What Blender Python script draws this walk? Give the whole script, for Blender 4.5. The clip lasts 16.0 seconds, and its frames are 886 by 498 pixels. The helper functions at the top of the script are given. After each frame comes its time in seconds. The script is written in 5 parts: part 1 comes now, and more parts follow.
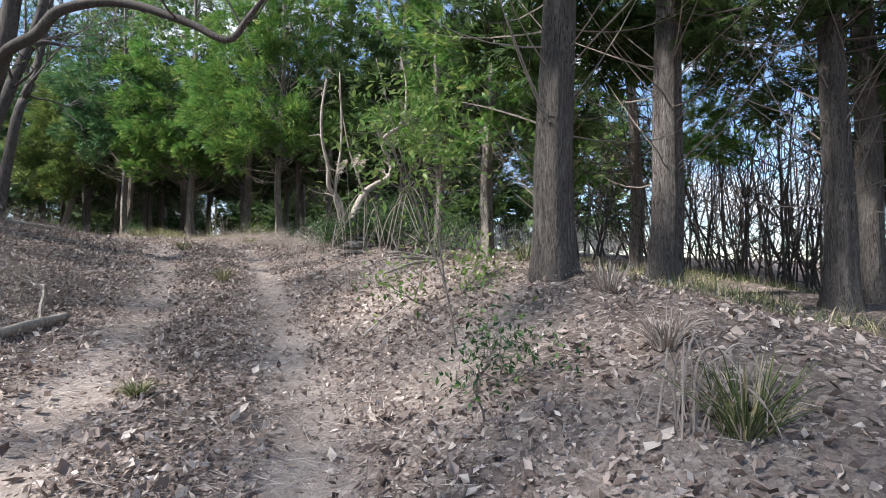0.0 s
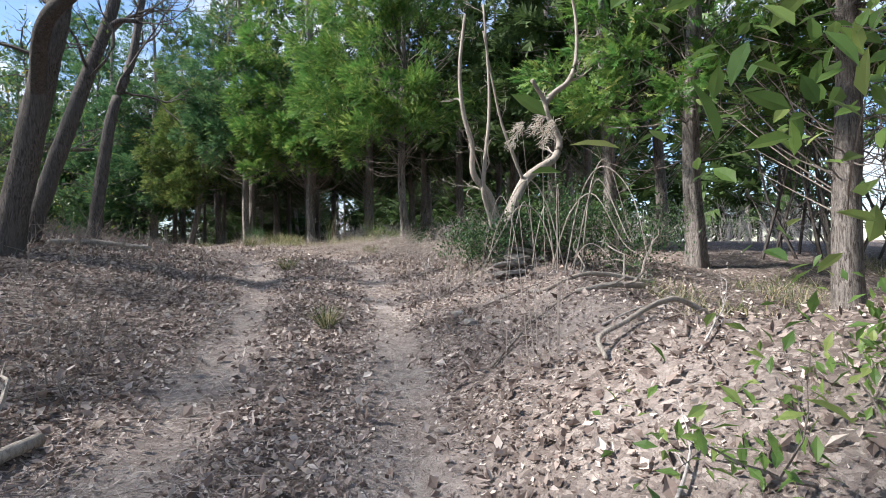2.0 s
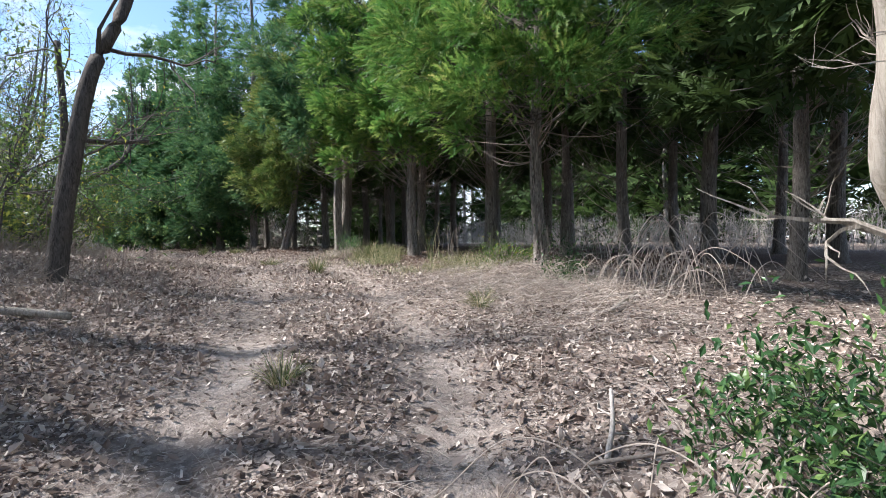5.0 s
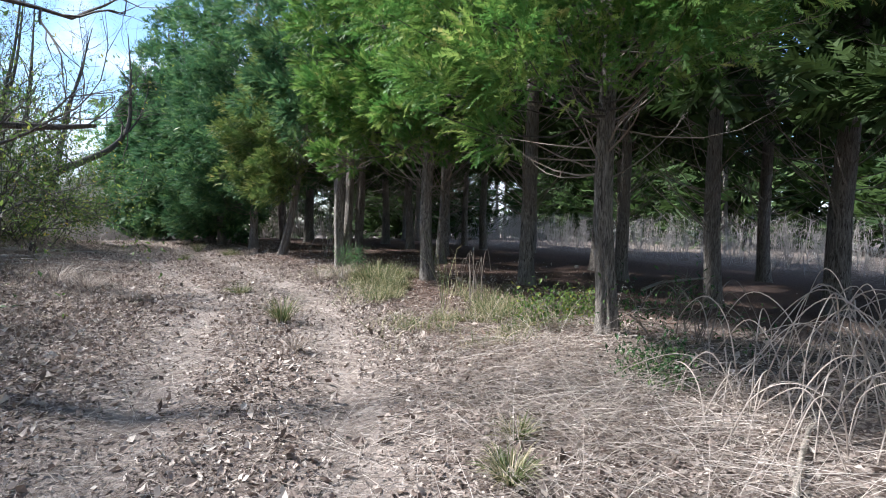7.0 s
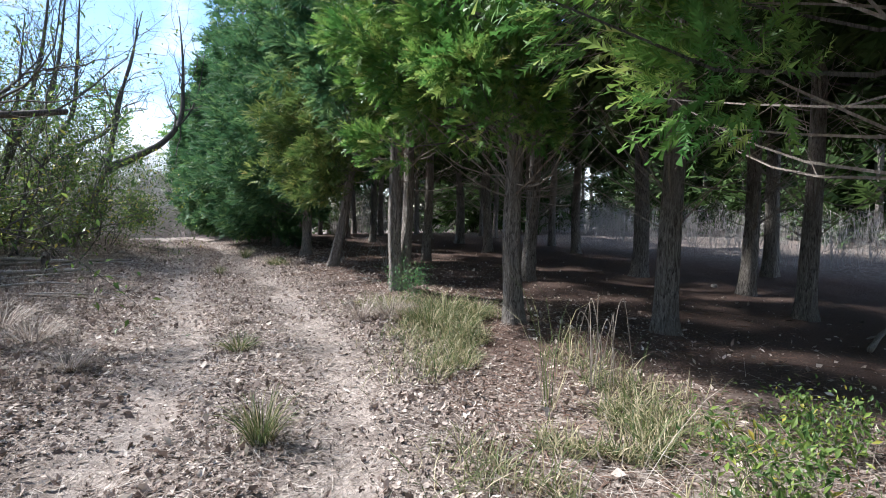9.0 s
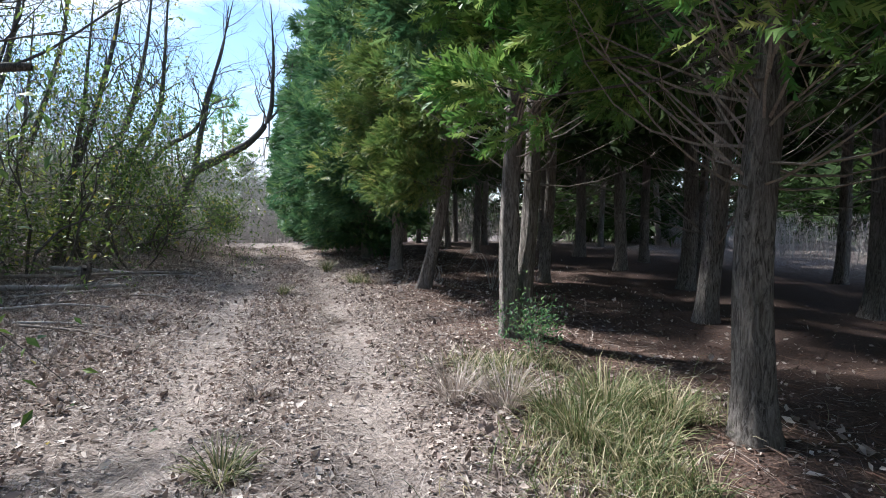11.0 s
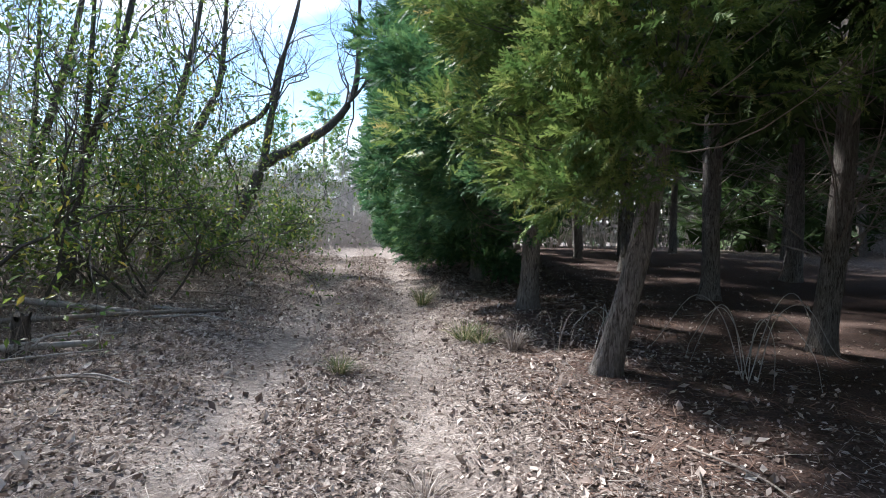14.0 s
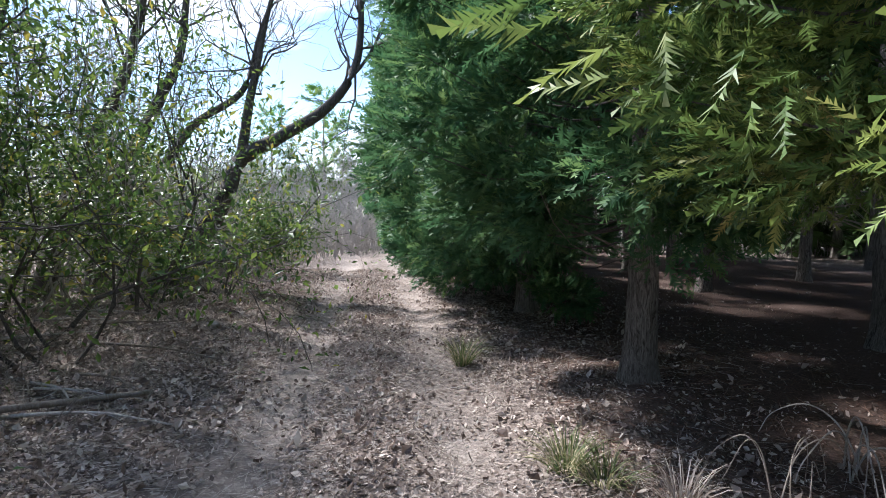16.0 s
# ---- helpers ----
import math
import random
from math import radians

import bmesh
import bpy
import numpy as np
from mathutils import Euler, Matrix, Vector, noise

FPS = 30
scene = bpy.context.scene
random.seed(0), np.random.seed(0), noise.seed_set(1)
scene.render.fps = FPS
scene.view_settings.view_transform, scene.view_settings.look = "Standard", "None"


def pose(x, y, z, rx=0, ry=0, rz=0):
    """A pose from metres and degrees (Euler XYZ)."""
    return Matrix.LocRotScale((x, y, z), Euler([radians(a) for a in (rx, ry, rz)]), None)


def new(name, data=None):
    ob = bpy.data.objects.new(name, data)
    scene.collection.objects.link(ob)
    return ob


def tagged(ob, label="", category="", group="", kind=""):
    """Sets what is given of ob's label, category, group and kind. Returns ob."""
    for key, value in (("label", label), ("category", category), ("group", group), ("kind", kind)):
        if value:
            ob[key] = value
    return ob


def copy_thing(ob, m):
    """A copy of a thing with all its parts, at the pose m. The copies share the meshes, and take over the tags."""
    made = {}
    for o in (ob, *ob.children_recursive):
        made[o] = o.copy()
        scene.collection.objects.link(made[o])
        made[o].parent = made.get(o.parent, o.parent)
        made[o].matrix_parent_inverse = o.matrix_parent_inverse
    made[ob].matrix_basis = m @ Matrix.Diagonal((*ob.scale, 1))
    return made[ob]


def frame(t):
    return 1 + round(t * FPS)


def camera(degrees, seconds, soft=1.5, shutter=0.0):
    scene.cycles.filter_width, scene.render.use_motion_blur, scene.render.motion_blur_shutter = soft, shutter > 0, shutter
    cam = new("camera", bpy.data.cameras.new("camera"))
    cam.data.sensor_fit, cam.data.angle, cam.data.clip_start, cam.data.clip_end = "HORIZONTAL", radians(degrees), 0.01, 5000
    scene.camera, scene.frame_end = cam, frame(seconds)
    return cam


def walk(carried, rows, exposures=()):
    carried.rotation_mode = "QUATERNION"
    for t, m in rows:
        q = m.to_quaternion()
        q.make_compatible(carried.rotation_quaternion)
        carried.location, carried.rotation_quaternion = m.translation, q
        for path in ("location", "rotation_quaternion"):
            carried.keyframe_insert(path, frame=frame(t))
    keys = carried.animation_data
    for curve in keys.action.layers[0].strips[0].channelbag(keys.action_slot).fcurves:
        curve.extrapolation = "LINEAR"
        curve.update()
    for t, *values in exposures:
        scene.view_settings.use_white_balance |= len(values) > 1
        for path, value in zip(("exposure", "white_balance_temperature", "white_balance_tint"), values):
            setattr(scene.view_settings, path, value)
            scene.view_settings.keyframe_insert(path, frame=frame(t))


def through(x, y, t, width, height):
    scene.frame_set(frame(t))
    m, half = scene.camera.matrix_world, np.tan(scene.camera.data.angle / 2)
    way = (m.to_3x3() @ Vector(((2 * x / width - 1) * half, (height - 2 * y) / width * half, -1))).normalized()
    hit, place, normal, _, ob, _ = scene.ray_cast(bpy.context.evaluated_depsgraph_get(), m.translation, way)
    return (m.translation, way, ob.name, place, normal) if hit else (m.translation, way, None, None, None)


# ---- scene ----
cam = camera(78.8, 16.0, soft=0.9)
PATH = [
    (0.0, (-6.236, -14.538, -0.538, 91.73, -0.53, -50.40)),
    (0.5, (-5.890, -13.935, -0.450, 91.20, -0.02, -46.34)),
    (1.0, (-5.411, -13.307, -0.363, 91.00, 0.62, -41.58)),
    (1.5, (-4.965, -12.678, -0.237, 90.47, 0.92, -38.54)),
    (2.0, (-4.583, -12.028, -0.128, 90.47, 1.13, -37.44)),
    (2.5, (-4.236, -11.388, -0.003, 90.60, 1.49, -35.09)),
    (3.0, (-3.823, -10.814, 0.072, 90.69, 1.93, -32.84)),
    (3.5, (-3.439, -10.137, 0.190, 90.47, 2.01, -29.04)),
    (4.0, (-2.985, -9.486, 0.282, 90.19, 2.57, -25.62)),
    (6.5, (-1.324, -6.667, 1.098, 87.35, -1.08, -21.50)),
    (7.0, (-1.032, -6.012, 1.203, 87.32, -1.03, -20.21)),
    (7.5, (-0.773, -5.332, 1.272, 86.69, -1.16, -19.08)),
    (8.0, (-0.575, -4.638, 1.359, 86.26, -1.14, -17.80)),
    (8.5, (-0.384, -3.947, 1.441, 86.18, -0.83, -16.04)),
    (9.0, (-0.215, -3.234, 1.541, 85.84, -0.53, -12.01)),
    (11.5, (0.004, 0.367, 1.517, 86.46, -0.89, 0.88)),
    (12.0, (-0.145, 1.116, 1.586, 86.42, -0.77, 3.18)),
    (12.5, (-0.244, 1.744, 1.612, 86.57, -0.67, 5.77)),
    (13.0, (-0.383, 2.451, 1.585, 86.52, -0.55, 7.95)),
    (13.5, (-0.533, 3.160, 1.590, 86.43, -0.60, 8.91)),
    (14.0, (-0.729, 3.839, 1.616, 86.20, -0.74, 9.48)),
    (14.5, (-0.975, 4.471, 1.655, 86.10, -0.77, 9.53)),
    (15.0, (-1.196, 5.171, 1.668, 86.04, -0.63, 9.58)),
    (15.5, (-1.454, 5.851, 1.708, 86.06, -0.49, 9.57)),
    (16.0, (-1.660, 6.483, 1.760, 86.01, -0.31, 9.63)),
]
walk(cam, [(t, pose(*p)) for t, p in PATH], [(0.0, 1.15, 6300, 10), (2.0, 1.15, 6300, 10), (4.0, 1.24, 6300, 10), (7.0, 1.34, 6000, 8), (9.0, 1.36, 6000, 8), (11.5, 1.22, 5950, 8), (13.5, 1.38, 5950, 8), (16.0, 1.52, 5950, 10)])

# ---------------------------------------------------------------- light
SUN_AZ = radians(28.0)        # degrees from -x towards +y
SUN_EL = radians(45.0)
sun_dir = Vector((-math.cos(SUN_AZ) * math.cos(SUN_EL), math.sin(SUN_AZ) * math.cos(SUN_EL), math.sin(SUN_EL)))
sun = new("sun", bpy.data.lights.new("sun", "SUN"))
sun.data.energy, sun.data.angle, sun.data.color = 5.0, radians(4.0), (1.0, 0.95, 0.88)
sun.matrix_world = sun_dir.to_track_quat("Z", "Y").to_matrix().to_4x4()

world = bpy.data.worlds.new("sky")
scene.world = world
world.use_nodes = True
wn, wl = world.node_tree.nodes, world.node_tree.links
wn.clear()
sky = wn.new("ShaderNodeTexSky")
sky.sky_type, sky.sun_disc = "NISHITA", False
sky.sun_elevation, sky.sun_rotation = SUN_EL, math.atan2(sun_dir.x, sun_dir.y)
sky.dust_density, sky.ozone_density = 0.3, 3.0
coord = wn.new("ShaderNodeTexCoord")
cmap = wn.new("ShaderNodeMapping")
cmap.inputs["Scale"].default_value = (1.0, 1.0, 2.6)
cloud = wn.new("ShaderNodeTexNoise")
cloud.inputs["Scale"].default_value, cloud.inputs["Detail"].default_value = 2.6, 7.0
cloud.inputs["Roughness"].default_value = 0.55
ramp = wn.new("ShaderNodeValToRGB")
ramp.color_ramp.elements[0].position, ramp.color_ramp.elements[1].position = 0.5, 0.64
mix = wn.new("ShaderNodeMix")
mix.data_type = "RGBA"
mix.inputs["B"].default_value = (5.6, 5.9, 6.3, 1)
bg, wout = wn.new("ShaderNodeBackground"), wn.new("ShaderNodeOutputWorld")
bg.inputs["Strength"].default_value = 0.105
wl.new(coord.outputs["Generated"], cmap.inputs["Vector"])
wl.new(cmap.outputs["Vector"], cloud.inputs["Vector"])
wl.new(cloud.outputs["Fac"], ramp.inputs["Fac"])
wl.new(ramp.outputs["Color"], mix.inputs["Factor"])
wl.new(sky.outputs["Color"], mix.inputs["A"])
wl.new(mix.outputs["Result"], bg.inputs["Color"])
wl.new(bg.outputs["Background"], wout.inputs["Surface"])


# ---------------------------------------------------------------- materials
def node_mat(name, rough=0.8):
    m = bpy.data.materials.new(name)
    m.use_nodes = True
    nt = m.node_tree
    p = nt.nodes["Principled BSDF"]
    p.inputs["Roughness"].default_value = rough
    p.inputs["Specular IOR Level"].default_value = 0.25
    return m, nt, p


def noise_node(nt, scale, detail=6.0, stretch=(1, 1, 1), rough=0.6, distort=0.0):
    tc, mp, nz = nt.nodes.new("ShaderNodeTexCoord"), nt.nodes.new("ShaderNodeMapping"), nt.nodes.new("ShaderNodeTexNoise")
    mp.inputs["Scale"].default_value = stretch
    nz.inputs["Scale"].default_value, nz.inputs["Detail"].default_value, nz.inputs["Roughness"].default_value = scale, detail, rough
    nz.inputs["Distortion"].default_value = distort
    nt.links.new(tc.outputs["Object"], mp.inputs["Vector"])
    nt.links.new(mp.outputs["Vector"], nz.inputs["Vector"])
    return nz.outputs["Fac"]


def ramp_node(nt, fac, stops):
    r = nt.nodes.new("ShaderNodeValToRGB")
    e = r.color_ramp.elements
    while len(e) < len(stops):
        e.new(0.5)
    for el, (pos, col) in zip(e, stops):
        el.position, el.color = pos, (*col, 1)
    nt.links.new(fac, r.inputs["Fac"])
    return r.outputs["Color"]


def mix_node(nt, fac, a, b, kind="MIX"):
    m = nt.nodes.new("ShaderNodeMix")
    m.data_type, m.blend_type = "RGBA", kind
    for sock, v in ((m.inputs["Factor"], fac), (m.inputs["A"], a), (m.inputs["B"], b)):
        if isinstance(v, (int, float)):
            sock.default_value = v
        elif isinstance(v, tuple):
            sock.default_value = (*v, 1)
        else:
            nt.links.new(v, sock)
    return m.outputs["Result"]


def bump_node(nt, p, height, strength, dist):
    b = nt.nodes.new("ShaderNodeBump")
    b.inputs["Strength"].default_value, b.inputs["Distance"].default_value = strength, dist
    nt.links.new(height, b.inputs["Height"])
    nt.links.new(b.outputs["Normal"], p.inputs["Normal"])


def island(nt):
    return nt.nodes.new("ShaderNodeNewGeometry").outputs["Random Per Island"]


def bark_mat(name, dark, light, patch, grain=26.0, lift=0.02):
    m, nt, p = node_mat(name, 0.9)
    strips = noise_node(nt, grain, 9.0, (1, 1, 0.17), 0.78, 1.6)
    big = noise_node(nt, 2.2, 4.0, (1, 1, 0.6))
    c = ramp_node(nt, strips, [(0.4, dark), (0.5, tuple(0.5 * (a + b) for a, b in zip(dark, light))), (0.6, light)])
    nt.links.new(mix_node(nt, ramp_node(nt, big, [(0.42, (0, 0, 0)), (0.7, (0.75, 0.75, 0.75))]), c, patch), p.inputs["Base Color"])
    bump_node(nt, p, strips, 1.0, lift)
    return m


def leaf_mat(name, stops, patch_scale=1.3, through=0.35, rough=0.55, patch=None):
    """Foliage: colour by island and by patches of the crown, part of the light shining through."""
    m, nt, p = node_mat(name, rough)
    c = ramp_node(nt, island(nt), stops)
    if patch:
        big = noise_node(nt, patch_scale, 3.0)
        c = mix_node(nt, ramp_node(nt, big, [(0.42, (0, 0, 0)), (0.62, (0.8, 0.8, 0.8))]), c, patch)
    nt.links.new(c, p.inputs["Base Color"])
    tr, ad = nt.nodes.new("ShaderNodeBsdfTranslucent"), nt.nodes.new("ShaderNodeMixShader")
    nt.links.new(c, tr.inputs["Color"])
    ad.inputs["Fac"].default_value = through
    nt.links.new(p.outputs["BSDF"], ad.inputs[1])
    nt.links.new(tr.outputs["BSDF"], ad.inputs[2])
    nt.links.new(ad.outputs["Shader"], nt.nodes["Material Output"].inputs["Surface"])
    return m


CEDAR_BARK = bark_mat("cedar_bark", (0.055, 0.045, 0.04), (0.38, 0.34, 0.31), (0.17, 0.145, 0.13), 34.0, 0.045)
# cedar bark again, darkened in colour for the shade on the bank trunks
SHADED_BARK = bark_mat("shaded_cedar_bark", (0.035, 0.03, 0.027), (0.22, 0.195, 0.18), (0.1, 0.088, 0.08), 34.0, 0.045)
DARK_BARK = bark_mat("dark_bark", (0.03, 0.025, 0.023), (0.15, 0.13, 0.12), (0.09, 0.085, 0.08), 38.0, 0.012)
PALE_BARK = bark_mat("bleached_wood", (0.2, 0.17, 0.14), (0.46, 0.41, 0.36), (0.3, 0.26, 0.22), 40.0, 0.006)
TWIG = bark_mat("dead_twig", (0.12, 0.095, 0.08), (0.3, 0.26, 0.23), (0.2, 0.17, 0.15), 30.0, 0.004)
GREY_TWIG = bark_mat("grey_twig", (0.25, 0.225, 0.21), (0.5, 0.46, 0.43), (0.38, 0.35, 0.33), 20.0, 0.004)
DRY_STALK = bark_mat("dry_stalk", (0.13, 0.105, 0.09), (0.38, 0.33, 0.29), (0.24, 0.2, 0.175), 20.0, 0.004)
CEDAR = leaf_mat("cedar_foliage", [(0.0, (0.05, 0.12, 0.026)), (0.5, (0.14, 0.245, 0.05)), (0.93, (0.29, 0.38, 0.1)), (1.0, (0.38, 0.36, 0.13))], 2.4, 0.4, 0.5, (0.07, 0.19, 0.045))
CEDAR_OLIVE = leaf_mat("cedar_foliage_olive", [(0.0, (0.05, 0.085, 0.025)), (0.5, (0.14, 0.195, 0.048)), (0.9, (0.27, 0.31, 0.09)), (1.0, (0.36, 0.3, 0.11))], 2.4, 0.36, 0.5, (0.08, 0.15, 0.042))
CEDAR_BLUE = leaf_mat("cedar_foliage_deep", [(0.0, (0.045, 0.11, 0.05)), (0.6, (0.1, 0.2, 0.08)), (1.0, (0.2, 0.3, 0.1))], 2.2, 0.36, 0.6, (0.05, 0.12, 0.055))
# cedar foliage with the stand's inner shade put into its colour
CEDAR_SHADED = leaf_mat("cedar_foliage_shaded", [(0.0, (0.035, 0.065, 0.022)), (1.0, (0.075, 0.12, 0.035))], 0.9, 0.3, 0.65)
BROAD = leaf_mat("broad_leaf", [(0.0, (0.04, 0.08, 0.025)), (0.55, (0.1, 0.16, 0.04)), (0.9, (0.2, 0.27, 0.06)), (1.0, (0.38, 0.3, 0.06))], 1.5, 0.42, 0.4)
SAPLING = leaf_mat("sapling_leaf", [(0.0, (0.1, 0.18, 0.05)), (0.7, (0.2, 0.31, 0.08)), (1.0, (0.34, 0.4, 0.13))], 1.5, 0.4, 0.35)
IVY = leaf_mat("evergreen_leaf", [(0.0, (0.02, 0.055, 0.022)), (0.7, (0.05, 0.11, 0.035)), (1.0, (0.13, 0.2, 0.06))], 2.0, 0.2, 0.35)
THICKET_LEAF = leaf_mat("thicket_leaf", [(0.0, (0.05, 0.09, 0.03)), (0.5, (0.13, 0.18, 0.045)), (0.85, (0.27, 0.32, 0.07)), (1.0, (0.45, 0.4, 0.09))], 1.2, 0.45, 0.4)
GRASS = leaf_mat("grass_blade", [(0.0, (0.06, 0.09, 0.035)), (0.45, (0.14, 0.17, 0.065)), (0.6, (0.3, 0.27, 0.15)), (1.0, (0.55, 0.47, 0.33))], 2.0, 0.3, 0.55)
STRAW = leaf_mat("straw", [(0.0, (0.2, 0.16, 0.135)), (0.6, (0.43, 0.365, 0.325)), (1.0, (0.66, 0.59, 0.54))], 2.0, 0.2, 0.7)
PLUME = leaf_mat("grass_plume", [(0.0, (0.5, 0.45, 0.37)), (1.0, (0.7, 0.64, 0.55))], 2.0, 0.4, 0.9)
LITTER = leaf_mat("dead_leaf", [(0.0, (0.1, 0.075, 0.065)), (0.35, (0.25, 0.19, 0.165)), (0.7, (0.45, 0.37, 0.325)), (1.0, (0.68, 0.6, 0.54))], 2.0, 0.15, 0.75)
NEEDLES = leaf_mat("shed_needles", [(0.0, (0.08, 0.048, 0.038)), (0.6, (0.17, 0.1, 0.075)), (1.0, (0.28, 0.19, 0.145))], 2.0, 0.1, 0.8)


def ground_mat():
    m, nt, p = node_mat("soil", 0.95)
    fine, mid, big = noise_node(nt, 60.0, 9.0), noise_node(nt, 9.0, 6.0), noise_node(nt, 1.1, 4.0)
    tc, vor = nt.nodes.new("ShaderNodeTexCoord"), nt.nodes.new("ShaderNodeTexVoronoi")
    vor.inputs["Scale"].default_value, vor.inputs["Randomness"].default_value = 30.0, 1.0
    warp = nt.nodes.new("ShaderNodeVectorMath")
    warp.operation = "MULTIPLY_ADD"
    warp.inputs[1].default_value = (0.12, 0.12, 0.12)
    wob = nt.nodes.new("ShaderNodeTexNoise")
    wob.inputs["Scale"].default_value = 14.0
    nt.links.new(tc.outputs["Object"], wob.inputs["Vector"])
    nt.links.new(wob.outputs["Color"], warp.inputs[0])
    nt.links.new(tc.outputs["Object"], warp.inputs[2])
    nt.links.new(warp.outputs["Vector"], vor.inputs["Vector"])
    cell = nt.nodes.new("ShaderNodeSeparateColor")
    nt.links.new(vor.outputs["Color"], cell.inputs["Color"])
    leafc = ramp_node(nt, cell.outputs["Red"], [(0.0, (0.07, 0.052, 0.045)), (0.35, (0.15, 0.115, 0.1)), (0.75, (0.29, 0.235, 0.205)), (1.0, (0.5, 0.43, 0.385))])
    litter = mix_node(nt, ramp_node(nt, fine, [(0.35, (0, 0, 0)), (0.65, (0.55, 0.55, 0.55))]), leafc, (0.12, 0.092, 0.08))
    soil = ramp_node(nt, mid, [(0.3, (0.33, 0.275, 0.245)), (0.7, (0.56, 0.485, 0.44))])
    soil = mix_node(nt, ramp_node(nt, fine, [(0.5, (0, 0, 0)), (0.75, (0.6, 0.6, 0.6))]), soil, (0.17, 0.135, 0.12))
    duff = ramp_node(nt, fine, [(0.3, (0.05, 0.033, 0.028)), (0.7, (0.17, 0.112, 0.092))])
    rut, red = nt.nodes.new("ShaderNodeAttribute"), nt.nodes.new("ShaderNodeAttribute")
    rut.attribute_name, red.attribute_name = "bare", "duff"
    mul = nt.nodes.new("ShaderNodeMath")
    mul.operation, mul.use_clamp = "MULTIPLY_ADD", True
    nt.links.new(big, mul.inputs[0])
    mul.inputs[1].default_value = 2.2
    mul.inputs[2].default_value = -0.55
    wear = nt.nodes.new("ShaderNodeMath")
    wear.operation, wear.use_clamp = "MULTIPLY", True
    nt.links.new(mul.outputs[0], wear.inputs[0])
    nt.links.new(rut.outputs["Fac"], wear.inputs[1])
    c = mix_node(nt, wear.outputs[0], litter, soil)
    c = mix_node(nt, red.outputs["Fac"], c, duff)
    nt.links.new(c, p.inputs["Base Color"])
    hgt = nt.nodes.new("ShaderNodeMath")
    hgt.operation = "MULTIPLY_ADD"
    nt.links.new(cell.outputs["Green"], hgt.inputs[0])
    hgt.inputs[1].default_value = 0.8
    nt.links.new(fine, hgt.inputs[2])
    bump_node(nt, p, hgt.outputs[0], 1.0, 0.025)
    return m


SOIL = ground_mat()


def stone_mat():
    m, nt, p = node_mat("slate_stone", 0.85)
    nz = noise_node(nt, 14.0, 8.0)
    nt.links.new(ramp_node(nt, nz, [(0.3, (0.13, 0.12, 0.11)), (0.7, (0.34, 0.31, 0.285))]), p.inputs["Base Color"])
    bump_node(nt, p, nz, 0.6, 0.01)
    return m


STONE = stone_mat()

# ---------------------------------------------------------------- mesh tools
RNG = np.random.default_rng(7)


class Build:
    """Collects triangles and quads, and links them as one mesh."""

    def __init__(self):
        self.v, self.q, self.t, self.n = [], [], [], 0

    def add(self, v, quads=None, tris=None):
        self.v.append(np.asarray(v, float))
        if quads is not None and len(quads):
            self.q.append(np.asarray(quads) + self.n)
        if tris is not None and len(tris):
            self.t.append(np.asarray(tris) + self.n)
        self.n += len(v)

    def tube(self, pts, radii, sides=6, lump=0.0):
        pts = np.asarray(pts, float)
        n = len(pts)
        radii = np.broadcast_to(np.asarray(radii, float), (n,))
        d = np.gradient(pts, axis=0)
        d /= np.linalg.norm(d, axis=1)[:, None] + 1e-9
        ref = np.where(np.abs(d[:, 2:3]) > 0.9, [[1.0, 0, 0]], [[0, 0, 1.0]])
        a = np.cross(d, ref)
        a /= np.linalg.norm(a, axis=1)[:, None] + 1e-9
        b = np.cross(d, a)
        th = np.arange(sides) * 2 * math.pi / sides
        r = radii[:, None] * (1 + lump * RNG.standard_normal((n, sides)))
        ring = pts[:, None] + r[..., None] * (np.cos(th)[None, :, None] * a[:, None] + np.sin(th)[None, :, None] * b[:, None])
        i, j = np.meshgrid(np.arange(n - 1), np.arange(sides), indexing="ij")
        k = (j + 1) % sides
        quads = np.stack([i * sides + j, i * sides + k, (i + 1) * sides + k, (i + 1) * sides + j], -1).reshape(-1, 4)
        self.add(ring.reshape(-1, 3), quads)
        cap = [[(n - 1) * sides, (n - 1) * sides + c, (n - 1) * sides + c + 1] for c in range(1, sides - 1)]
        self.t.append(np.array(cap) + self.n - n * sides)

    def many(self, tv, tt, places, turns, sizes):
        """Copies of a small triangle template: places (n,3), turns (n,3,3), sizes (n,) or (n,3)."""
        n = len(places)
        sizes = np.asarray(sizes, float)
        sizes = sizes[:, None] * np.ones(3) if sizes.ndim == 1 else sizes
        v = np.einsum("nij,nkj->nki", turns, tv[None] * sizes[:, None]) + np.asarray(places)[:, None]
        f = np.asarray(tt)[None] + (np.arange(n) * len(tv))[:, None, None]
        self.add(v.reshape(-1, 3), None, f.reshape(-1, 3))

    def mesh(self, name, material, smooth=False):
        v = np.concatenate(self.v)
        q = np.concatenate(self.q) if self.q else np.zeros((0, 4), int)
        t = np.concatenate(self.t) if self.t else np.zeros((0, 3), int)
        me = bpy.data.meshes.new(name)
        me.vertices.add(len(v))
        me.vertices.foreach_set("co", v.astype(np.float32).ravel())
        loops = np.concatenate([q.ravel(), t.ravel()]).astype(np.int32)
        me.loops.add(len(loops))
        me.loops.foreach_set("vertex_index", loops)
        me.polygons.add(len(q) + len(t))
        me.polygons.foreach_set("loop_start", np.concatenate([np.arange(len(q)) * 4, len(q) * 4 + np.arange(len(t)) * 3]).astype(np.int32))
        me.polygons.foreach_set("use_smooth", np.full(len(q) + len(t), smooth))
        me.update(calc_edges=True)
        me.validate()
        me.materials.append(material)
        return me


